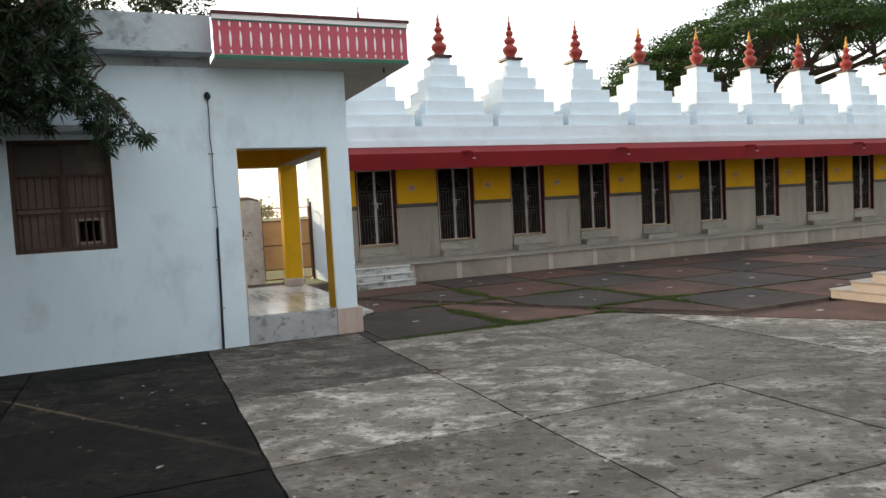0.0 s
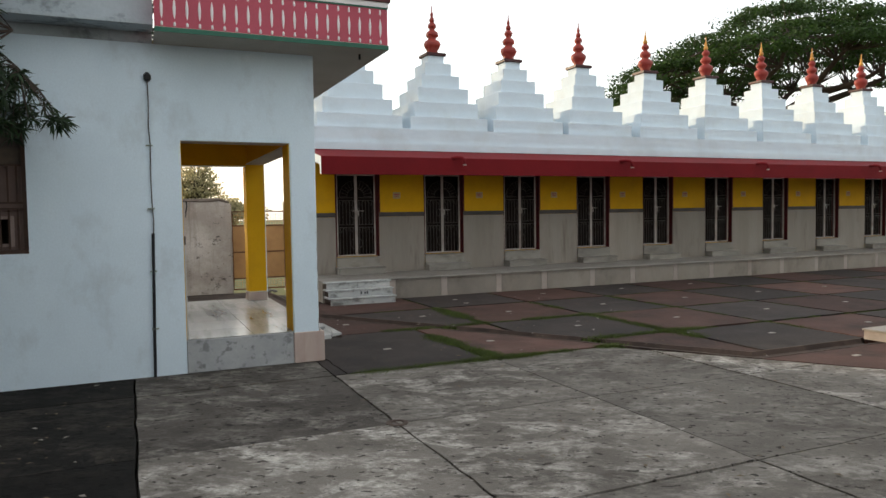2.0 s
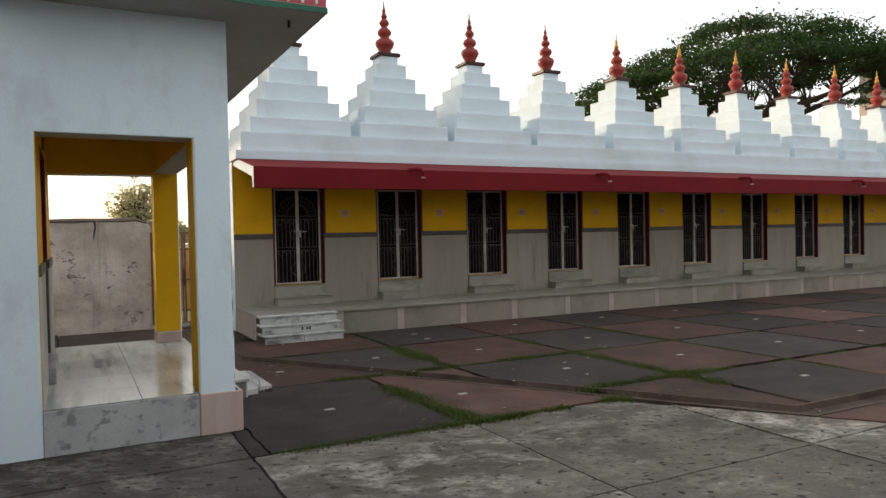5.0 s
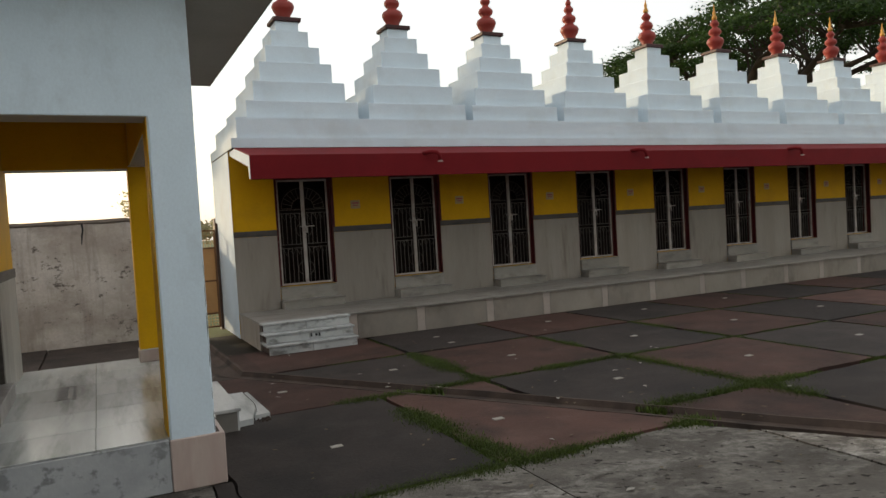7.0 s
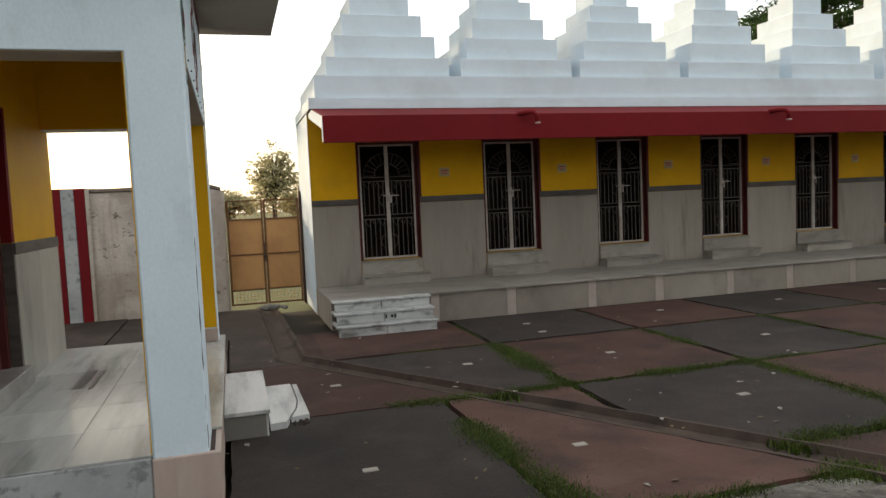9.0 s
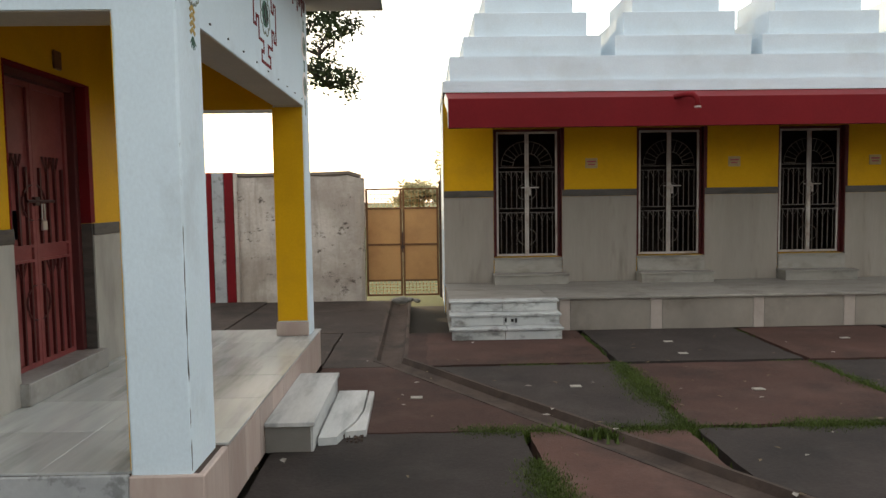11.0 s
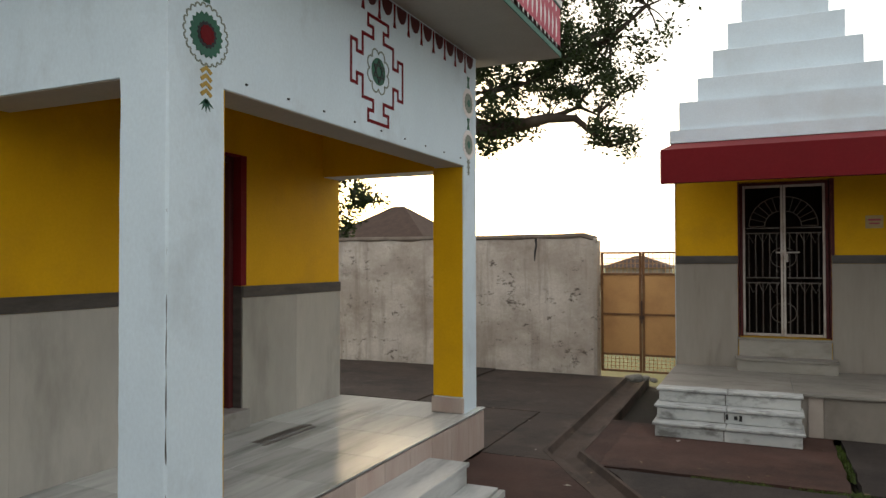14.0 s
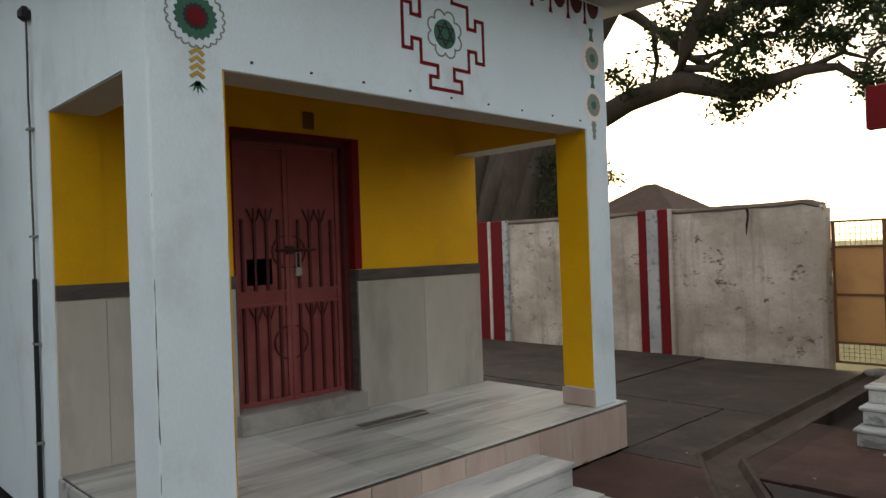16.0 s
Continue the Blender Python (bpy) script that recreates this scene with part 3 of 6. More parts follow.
part("slab_piece", bm, MARBLE, slab)
rub = bmesh.new()
for i in range(26):
    x, y, r = 4.05 + random.random() * 0.16, 10.86 + random.random() * 0.14, 0.008 + random.random() * 0.018
    box(rub, x, y, 0, x + r, y + r, r)
tagged(part("rubble", rub, GUTTER_MAT), "small bits of broken cement on the paving", "rubble", kind="stuff")

# door to the porch building
door = thing("door_1", "closed red-oxide iron double door with a padlock", "door", (B - 0.16, DY0, DZ0), kind="structure")
W, Hd = DY1 - DY0, DZ1 - DZ0
part("door_frame", boxes((-0.02, 0.002, 0.0, 0.085, 0.055, Hd), (-0.02, W - 0.055, 0.0, 0.085, W - 0.002, Hd), (-0.02, 0.055, Hd - 0.06, 0.085, W - 0.055, Hd - 0.001), bevel=0.004), DOOR_FRAME, door, "dark maroon door frame")
for side in (0, 1):
    y0, y1 = (0.057, W / 2 - 0.002) if side == 0 else (W / 2 + 0.002, W - 0.057)
    holes = [(y0 + 0.12, 0.88, y0 + 0.33, 1.07)] if side == 0 else []
    lf = boxes(*[(0.0, a, z0, 0.012, b, z1) for a, z0, b, z1 in wall_with_holes(y0, y1, 0.005, Hd - 0.062, holes)])
    leaf = part("door_leaf", lf, DOOR_RED, door, "red-oxide sheet iron leaf")
    part("leaf_frame", boxes((0.012, y0, 0.005, 0.03, y0 + 0.035, Hd - 0.062), (0.012, y1 - 0.035, 0.005, 0.03, y1, Hd - 0.062),
                             (0.012, y0 + 0.035, 0.005, 0.03, y1 - 0.035, 0.04), (0.012, y0 + 0.035, 0.72, 0.03, y1 - 0.035, 0.738), (0.012, y0 + 0.035, 0.82, 0.03, y1 - 0.035, 0.838),
                             (0.012, y0 + 0.035, Hd - 0.1, 0.03, y1 - 0.035, Hd - 0.062)), DOOR_RED, leaf)
    n = 4
    for i in range(n):
        y = y0 + 0.035 + (y1 - y0 - 0.07) * (i + 0.5) / n
        part("bar", boxes((0.014, y - 0.010, 0.04, 0.032, y + 0.010, 0.72), (0.014, y - 0.010, 0.838, 0.032, y + 0.010, 1.36)), DOOR_BAR, leaf)
    for zc in (0.72, 1.44):
        tri = bmesh.new()
        for c in (y0 + 0.035 + (y1 - y0 - 0.07) * 0.375, y0 + 0.035 + (y1 - y0 - 0.07) * 0.625):
            tube(tri, [(0.022, c - 0.055, zc), (0.022, c, zc - 0.13), (0.022, c + 0.055, zc)], 0.008, 5)
            tube(tri, [(0.022, c, zc), (0.022, c, zc - 0.13)], 0.007, 5)
        part("lily", tri, DOOR_BAR, leaf)
    arcm = bmesh.new()
    ce = y1 if side == 0 else y0
    sgn = -1 if side == 0 else 1
    for zc in (0.44, 1.12):
        tube(arcm, [(0.024, ce + sgn * (0.02 + 0.12 * math.sin(a * math.pi / 10)), zc + 0.12 * math.cos(a * math.pi / 10)) for a in range(11)], 0.008, 5)
    part("half_ring", arcm, DOOR_BAR, leaf)
bolt = bmesh.new()
tube(bolt, [(0.045, W / 2 - 0.12, 1.13), (0.045, W / 2 + 0.22, 1.13)], 0.011, 8)
box(bolt, 0.03, W / 2 - 0.03, 1.10, 0.052, W / 2 + 0.03, 1.16)
part("bolt", bolt, DOOR_DARK, door, "iron slide bolt")
lock = boxes((0.04, W / 2 + 0.035, 0.93, 0.065, W / 2 + 0.09, 1.0), bevel=0.006)
tube(lock, [(0.052, W / 2 + 0.045, 1.0), (0.052, W / 2 + 0.045, 1.11), (0.052, W / 2 + 0.08, 1.11), (0.052, W / 2 + 0.08, 1.0)], 0.005, 6)
part("padlock", lock, STEEL, door, "small steel padlock")
structure("threshold", boxes((B - 0.2, DY0 - 0.02, DECK + 0.001, B + 0.075, DY1 + 0.02, DZ0 + 0.004), bevel=0.005), THRESHOLD, "grimy marble door threshold", "threshold")
structure("door_reveal", boxes((B - 0.072, DY1 - 0.012, DZ0 + 0.002, B + 0.006, DY1 + 0.002, 1.46), (B - 0.072, DY0 - 0.002, DZ0 + 0.002, B + 0.006, DY0 + 0.012, 1.46)), DADO_STRIP, "dark stone door reveal", "reveal")
structure("door_reveal_red", boxes((B - 0.072, DY1 - 0.012, 1.462, B + 0.004, DY1 + 0.002, DZ1), (B - 0.072, DY0 - 0.002, 1.462, B + 0.004, DY0 + 0.012, DZ1), (B - 0.072, DY0 + 0.013, DZ1 - 0.012, B + 0.004, DY1 - 0.013, DZ1 + 0.002), (B + 0.001, DY1 + 0.003, 1.464, B + 0.004, DY1 + 0.055, DZ1)), RED_PAINT, "maroon painted door reveal", "reveal")
structure("lintel_plaque", boxes((B, 11.22, 2.53, B + 0.02, 11.32, 2.66), bevel=0.008), RUST, "small brown relief plaque above the door", "plaque")
structure("room_dark", boxes((0.4, 10.2, 0.3, 0.45, 12.2, 3.2)), ROOM_SHADE, "inner wall behind the door, coloured as deep shade", "wall")

# window with shutters and hood
win = thing("window_1", "barred window with closed pinkish-brown shutters", "window", (-0.34, P, 1.33), kind="structure")
part("window_frame", boxes((0.0, 0.03, 0.0, 0.04, 0.13, 1.27), (1.0, 0.03, 0.0, 1.04, 0.13, 1.27), (0.04, 0.03, 0.0, 1.0, 0.13, 0.04), (0.04, 0.03, 1.23, 1.0, 0.13, 1.27)), IRON, win, "rusty brown frame")
for x0, x1 in ((0.042, 0.515), (0.521, 0.998)):
    hl = [(x0 + 0.12, 0.10, x0 + 0.36, 0.34)] if x0 > 0.5 else []
    sh = part("shutter", boxes(*[(a, 0.10, z0, b, 0.115, z1) for a, z0, b, z1 in wall_with_holes(x0, x1, 0.042, 1.228, hl)]), SHUTTER, win)
    if hl:
        part("hatch_frame", boxes((x0 + 0.09, 0.088, 0.07, x0 + 0.12, 0.099, 0.37), (x0 + 0.36, 0.088, 0.07, x0 + 0.39, 0.099, 0.37), (x0 + 0.12, 0.088, 0.34, x0 + 0.36, 0.099, 0.37), (x0 + 0.12, 0.088, 0.07, x0 + 0.36, 0.099, 0.10)), HATCH, sh, "pale frame of the small hatch")
    part("upper_sheet", boxes((x0 + 0.004, 0.086, 0.875, x1 - 0.004, 0.099, 1.226), bevel=0.003), SHUTTER_SHADED, sh, "dark upper sheet with hood shade and reflection in its colour")
    part("mid_strip", boxes((x0 + 0.01, 0.072, 0.452, x1 - 0.01, 0.085, 0.488)), SHUTTER, sh, "pale flat strip")
    for k in range(6):
        x = x0 + 0.045 + k * 0.077
        part("window_bar", boxes((x - 0.009, 0.060, 0.042, x + 0.009, 0.071, 0.440), (x - 0.009, 0.060, 0.50, x + 0.009, 0.071, 0.862)), IRON, win)
for z in (0.432, 0.490, 0.855):
    part("cross_bar", boxes((0.04, 0.050, z, 1.0, 0.0715, z + 0.018)), IRON, win)
part("meeting_stile", boxes((0.500, 0.045, 0.04, 0.536, 0.0715, 1.23)), IRON, win)
structure("window_hood", boxes((-0.5, P - 0.30, 2.66, 0.80, P, 2.73), bevel=0.006), OLD_CEMENT, "weathered cement hood over the window", "hood")
structure("window_back", boxes((-0.6, P + 0.6, 1.0, 1.0, P + 0.64, 3.0)), ROOM_SHADE, "wall inside the window, coloured as deep shade", "wall")
# conduit
pipe = thing("wall_conduit", "thin black conduit running down the wall", "conduit", (1.83, P, 0))
part("pipe", tube(bmesh.new(), [(-0.030, -0.022, 0.0), (-0.024, -0.022, 0.4), (-0.016, -0.022, 0.8), (-0.010, -0.024, 1.22), (-0.004, -0.022, 1.5)], 0.015, 8), BLACK, pipe)
part("cable", tube(bmesh.new(), [(0.0, -0.022, 1.48), (0.006, -0.024, 1.62), (-0.004, -0.020, 1.8), (-0.008, -0.022, 2.1), (-0.002, -0.022, 2.42), (-0.014, -0.022, 2.6), (-0.006, -0.022, 2.85), (-0.01, -0.022, 3.08)], 0.0065, 6), DADO_STRIP, pipe, "thin grey cable above the conduit")
part("cap", lathe(bmesh.new(), [(0.015, 3.06), (0.038, 3.08), (0.038, 3.12), (0.015, 3.15)], 10, (-0.01, -0.03, 0)), BLACK, pipe)
for z in (0.5, 1.1, 1.75, 2.4):
    part("clip", boxes((-0.045, -0.036, z, 0.02, -0.0, z + 0.014)), GREY_PAINT, pipe)

# roof slab with painted parapet
RX, RY0, RY1 = 4.25, 8.95, 13.35
structure("roof_slab", boxes((1.89, RY0, SOFFIT, RX, RY1, SOFFIT + 0.05), (Q - 0.3, P, SOFFIT + 0.05, RX, RY1, SOFFIT + 0.1)), PALE_SOFFIT, "grey plaster underside of the roof overhang", "roof")
par = thing("parapet", "pink roof parapet with white painted baluster relief", "parapet", (0, 0, 0), kind="structure")
part("parapet_wall", boxes((1.89, RY0, SOFFIT + 0.05, RX, RY0 + 0.10, 3.90), (RX - 0.10, RY0 + 0.10, SOFFIT + 0.05, RX, RY1, 3.90), (1.89, RY1 - 0.1, SOFFIT + 0.05, RX - 0.10, RY1, 3.90)), PINK_PAINT, par)
part("coping", boxes((1.87, RY0 - 0.03, 3.955, RX + 0.03, RY0 + 0.14, 3.99), (RX - 0.14, RY0 + 0.14, 3.955, RX + 0.03, RY1 + 0.03, 3.99)), MAROON, par, "dark maroon coping")
part("white_band", boxes((1.88, RY0 - 0.012, 3.90, RX + 0.012, RY0 + 0.11, 3.955), (RX - 0.11, RY0 + 0.11, 3.90, RX + 0.012, RY1 + 0.012, 3.955)), WHITE_PAINT, par, "pale green-white band")
part("green_line", boxes((1.885, RY0 - 0.008, SOFFIT - 0.001, RX + 0.008, RY0 - 0.001, SOFFIT + 0.045), (RX + 0.001, RY0, SOFFIT - 0.001, RX + 0.008, RY1, SOFFIT + 0.045), (1.885, RY0 - 0.006, 3.882, RX + 0.006, RY0 - 0.001, 3.90), (RX + 0.001, RY0, 3.882, RX + 0.006, RY1, 3.90)), GREEN_PAINT, par, "dark green painted line")
bal = mesh_of("baluster", lathe(bmesh.new(), [(0.015, 0.0), (0.015, 0.03), (0.006, 0.05), (0.015, 0.12), (0.018, 0.18), (0.008, 0.27), (0.006, 0.30), (0.015, 0.32), (0.012, 0.36)], 8), WHITE_PAINT, True)
for i in range(20):
    o = part("baluster", bal, WHITE_PAINT, par)
    o.location = (1.955 + i * 0.1165, RY0 + 0.008, SOFFIT + 0.06)
for i in range(37):
    o = part("baluster", bal, WHITE_PAINT, par)
    o.location = (RX - 0.008, RY0 + 0.07 + i * 0.1165, SOFFIT + 0.06)
structure("parapet_grey", boxes((-1.3, 9.22, 3.60, 1.885, 9.36, 4.0), (-1.3, 9.16, 3.56, 1.885, P + 0.1, 3.60), (-1.25, P, SOFFIT + 0.002, 1.885, P + 0.018, 3.56), (-1.25, P + 0.018, SOFFIT + 0.05, 1.885, P + 0.2, 3.56)), OLD_CEMENT, "weathered grey cement parapet with dark streaks", "parapet")
structure("soffit_hook", tube(bmesh.new(), [(4.02, 9.25, SOFFIT), (4.02, 9.25, SOFFIT - 0.06)], 0.012, 6), BLACK, "small iron hook under the roof", "hook")

# ---- painted ornaments on the side beam ----
def strip(bm, pts, width, x0, closed=False):
    """A raised painted line of (y, z) points on the side face."""
    n = len(pts)
    for i in range(n if closed else n - 1):
        a, b = Vector(pts[i]), Vector(pts[(i + 1) % n])
        d = (b - a).normalized()
        s = Vector((-d.y, d.x)) * width / 2
        a2, b2 = a - d * width / 2, b + d * width / 2
        prism(bm, [(x0, *(a2 + s)), (x0, *(b2 + s)), (x0, *(b2 - s)), (x0, *(a2 - s))], (0.003 + 0.0004 * (i % 3), 0, 0))
    return bm


def disc(bm, y, z, r, x0, lift=0.004, lobes=0, depth=0.0, segs=32):
    pts = []
    for i in range(segs):
        a = 2 * math.pi * i / segs
        rr = r + (depth * math.cos(lobes * a) if lobes else 0)
        pts.append((x0, y + rr * math.cos(a), z + rr * math.sin(a)))
    return prism(bm, pts, (lift, 0, 0))


def band(bm, pts, width, x0, lift=0.003):
    """A closed raised band of even width along (y, z) points, in one piece."""
    n = len(pts)
    rows_ = []
    for i in range(n):
        a, p, c = Vector(pts[i - 1]), Vector(pts[i]), Vector(pts[(i + 1) % n])
        d0, d1 = (p - a).normalized(), (c - p).normalized()
        n0, n1 = Vector((-d0.y, d0.x)), Vector((-d1.y, d1.x))
        m = (n0 + n1) / max(1 + n0.dot(n1), 0.2) * width / 2
        rows_.append([bm.verts.new((x, *(p + s * m))) for x in (x0, x0 + lift) for s in (1, -1)])
    for i in range(n):
        a, b = rows_[i], rows_[(i + 1) % n]
        for q, r in ((0, 1), (1, 3), (3, 2), (2, 0)):
            bm.faces.new((a[q], a[r], b[r], b[q]))
    return bm


yan = thing("yantra_motif", "maroon geometric yantra painted on the porch beam", "ornament", (Q, 11.33, 2.91))
s1, s2, s3, s4, s5 = 0.07, 0.135, 0.205, 0.275, 0.345
side_path = [(-s3, -s3), (-s1, -s3), (-s1, -s4), (-s2, -s4), (-s2, -s5), (s2, -s5), (s2, -s4), (s1, -s4), (s1, -s3)]
loop = []
for k in range(4):
    c, s = (1, 0, -1, 0)[k], (0, 1, 0, -1)[k]
    loop += [(c * u - s * v, s * u + c * v) for u, v in side_path]
part("outline", band(bmesh.new(), loop, 0.022, 0.0), RED_PAINT, yan)
bm = bmesh.new()
for k in range(8):
    a = math.pi / 4 * k + 0.39
    c = Vector((0.105 * math.cos(a), 0.105 * math.sin(a)))
    strip(bm, [(c.x + 0.045 * math.cos(a + t), c.y + 0.045 * math.sin(a + t)) for t in (-1.5, -1.0, -0.5, 0, 0.5, 1.0, 1.5)], 0.009, 0.0)
part("petals", bm, GREY_PAINT, yan, "grey outlined petals")
part("centre", disc(bmesh.new(), 0, 0, 0.09, 0.0), GREEN_PAINT, yan, "green centre disc")
bm = bmesh.new()
for r0 in (math.pi / 2, -math.pi / 2):
    strip(bm, [(0.075 * math.cos(r0 + k * 2.0944), 0.075 * math.sin(r0 + k * 2.0944)) for k in range(3)], 0.009, 0.0042, True)
part("star", bm, BLACK, yan, "dark six-pointed star")

ros = thing("rosette_motif", "green and red painted rosette with hanging leaves", "ornament", (Q, 9.73, 2.69))
bm = bmesh.new()
for k in range(22):
    a = 2 * math.pi * k / 22
    strip(bm, [(0.128 * math.cos(a) + 0.016 * math.cos(a + u), 0.128 * math.sin(a) + 0.016 * math.sin(a + u)) for u in (-1.4, -0.7, 0.0, 0.7, 1.4)], 0.006, 0.0)
part("dotted_ring", bm, GREY_PAINT, ros)
part("flower", disc(bmesh.new(), 0, 0, 0.100, 0.0, 0.004, 20, 0.007, 80), GREEN_PAINT, ros)
part("ring", disc(bmesh.new(), 0, 0, 0.060, 0.004, 0.002, 16, 0.004, 64), BLACK, ros)
part("heart", disc(bmesh.new(), 0, 0, 0.044, 0.006, 0.003, 12, 0.003, 48), RED_PAINT, ros, "red centre")
part("stem", boxes((0, -0.022, 0.15, 0.003, 0.022, 0.34), (0, -0.012, 0.34, 0.003, 0.012, 0.72)), GREEN_PAINT, ros)
bm = bmesh.new()
for k in range(4):
    z = -0.17 - 0.035 * k
    prism(bm, [(0, 0, z + 0.03), (0, 0.040, z + 0.004), (0, 0.026, z - 0.010), (0, 0, z + 0.010), (0, -0.026, z - 0.010), (0, -0.040, z + 0.004)], (0.003, 0, 0))
part("ochre_leaves", bm, OCHRE_PAINT, ros)
bm = bmesh.new()
for a in (-1.0, -0.5, 0.0, 0.5, 1.0):
    dx, dz = math.sin(a), -math.cos(a)
    prism(bm, [(0, -0.010 * dz, -0.30 + 0.010 * dx), (0, 0.055 * dx, -0.30 + 0.055 * dz), (0, 0.010 * dz, -0.30 - 0.010 * dx)], (0.003, 0, 0))
part("green_leaves", bm, GREEN_PAINT, ros)

gar = thing("medallion_garland", "grey-green painted hanging medallions on the column", "ornament", (Q, 12.91, 2.66))
for z in (0.36, 0.0):
    part("medallion", disc(disc(bmesh.new(), 0, z, 0.125, 0.0, 0.002, 24, 0.006, 96), 0, z, 0.10, 0.002, 0.001), WHITE_PAINT, gar)
    part("inner_ring", disc(bmesh.new(), 0, z, 0.085, 0.003, 0.002, 16, 0.005, 64), GREY_PAINT, gar)
    part("dot", disc(bmesh.new(), 0, z, 0.032, 0.005, 0.002), GREEN_PAINT, gar)
    bm = bmesh.new()
    prism(bm, [(0, -0.03, z + 0.23), (0, 0.03, z + 0.23), (0, 0.015, z + 0.18), (0, 0.03, z + 0.13), (0, -0.03, z + 0.13), (0, -0.015, z + 0.18)], (0.002, 0, 0))
    part("link", bm, GREEN_PAINT, gar)
bm = bmesh.new()
for k in range(3):
    disc(bm, 0.0, -0.15 - 0.045 * k, 0.03 - 0.004 * k, 0.0, 0.002 + 0.0005 * k, 6, 0.008, 24)
part("pendant", bm, GREY_PAINT, gar)

fri = thing("swag_frieze", "dark red painted swags with tassels along the beam", "ornament", (Q, 9.6, SOFFIT))
n_sw = 15
for k in range(n_sw):
    y = 0.25 + k * (3.45 - 0.25) / n_sw
    w = (3.45 - 0.25) / n_sw
    bm = bmesh.new()
    prism(bm, [(0, y + 0.03 + (w - 0.06) * (0.5 - 0.5 * math.cos(a * math.pi / 10)), -0.012 - 0.11 * math.sin(a * math.pi / 10)) for a in range(11)], (0.003, 0, 0))
    part("swag", bm, MAROON, fri)
    bm = bmesh.new()
    prism(bm, [(0, y - 0.014, -0.012), (0, y + 0.014, -0.012), (0, y + 0.010, -0.13), (0, y + 0.022, -0.18), (0, y - 0.022, -0.18), (0, y - 0.010, -0.13)], (0.003, 0, 0))
    part("tassel", bm, RED_PAINT, fri)
bm = bmesh.new()
for k in range(9):
    y = 10.0 + k * 0.34
    box(bm, Q, y, LINTEL + 0.048, Q + 0.008, y + 0.012, LINTEL + 0.058)
tagged(part("nail", bm, BLACK), "small dark nails along the beam edge", "nails", kind="stuff")


# ---- row of shrine cells ----
FY, PITCH, BAYS, X0 = 16.27, 2.087, 13, 4.90
OXS = [5.60, 7.63, 9.65, 11.69, 13.72, 15.80, 17.92, 20.03, 22.15, 24.28, 26.40, 28.50, 30.60]    # doorways
SPX = [6.12, 8.18, 10.20, 12.23, 14.36, 16.47, 18.57, 20.65, 22.84, 24.95, 27.02, 29.10, 31.20]   # spires
DW = 0.965
DOOR_Z0, DOOR_Z1, TOP, PZ = 0.765, 2.58, 3.0, 0.41
XE = X0 + BAYS * PITCH + 0.3
holes = [(OXS[k], DOOR_Z0, OXS[k] + DW, DOOR_Z1) for k in range(BAYS)]
shrine_wall = structure("wall_shrine", boxes((X0, FY, DOOR_Z1, XE, FY + 0.22, TOP), (X0, FY, 0, XE, FY + 0.22, DOOR_Z0)), YELLOW, "yellow painted shrine wall over a marble dado", "wall")
edges_x = [X0] + [v for k in range(BAYS) for v in (OXS[k], OXS[k] + DW)] + [XE]
for a, b in zip(edges_x[::2], edges_x[1::2]):
    part("pier", boxes((a, FY, DOOR_Z0, b, FY + 0.22, DOOR_Z1)), YELLOW, shrine_wall)
structure("wall_shrine_end", boxes((X0, FY + 0.22, 0, X0 + 0.22, 18.05, TOP), (XE - 0.2, FY + 0.22, 0, XE, 18.05, TOP)), SPIRE_WHITE, "limewashed end wall of the shrine row", "wall")
structure("wall_shrine_cap", boxes((X0 - 0.006, FY - 0.017, 0.0, X0 - 0.001, FY + 0.22, TOP)), SPIRE_WHITE, "limewashed corner of the shrine row", "wall")
structure("wall_shrine_back", boxes((X0 + 0.22, 17.85, 0, XE - 0.2, 18.05, TOP)), ROOM_SHADE, "back wall of the shrine cells, coloured as deep shade", "wall")
structure("ceiling_shrine", boxes((X0, 15.87, TOP, XE, 18.05, TOP + 0.1)), ROOM_SHADE, "plaster ceiling of the shrine cells, coloured as deep shade", "ceiling")
structure("floor_shrine", boxes((X0 + 0.22, FY + 0.22, 0.3, XE - 0.2, 17.85, 0.5)), ROOM_SHADE, "floor inside the shrine cells, coloured as deep shade", "floor")
structure("shrine_partition", boxes(*[(OXS[k] - 0.55, FY + 0.22, 0.5, OXS[k] - 0.43, 17.85, TOP) for k in range(1, BAYS)]), ROOM_SHADE, "walls between the cells, coloured as deep shade", "wall")
structure("door_reveal_red", boxes(*[b for k in range(BAYS) for b in (
    (OXS[k] + DW - 0.012, FY - 0.006, DOOR_Z0, OXS[k] + DW + 0.002, FY + 0.22, DOOR_Z1), (OXS[k] - 0.002, FY - 0.006, DOOR_Z0, OXS[k] + 0.012, FY + 0.22, DOOR_Z1),
    (OXS[k] + DW + 0.003, FY - 0.004, DOOR_Z0 + 0.9, OXS[k] + DW + 0.035, FY - 0.001, DOOR_Z1))]), MAROON, "maroon painted door reveals", "reveal")
sd = structure("dado_shrine", boxes(*[(a, FY - 0.022, 1.62, b, FY, 1.715) for a, b in
     [(X0, OXS[0])] + [(OXS[k] + DW + 0.004, (OXS[k + 1] - 0.004) if k < BAYS - 1 else XE) for k in range(BAYS)]]), DADO_STRIP, "dark stone strip above the marble dado", "dado")
dado_panel(sd, "x", X0, OXS[0] - 0.004, PZ, 1.618, FY)
for k in range(BAYS):
    a, b = OXS[k] + DW + 0.004, (OXS[k + 1] - 0.004) if k < BAYS - 1 else XE
    dado_panel(sd, "x", a, b, PZ, 1.618, FY)

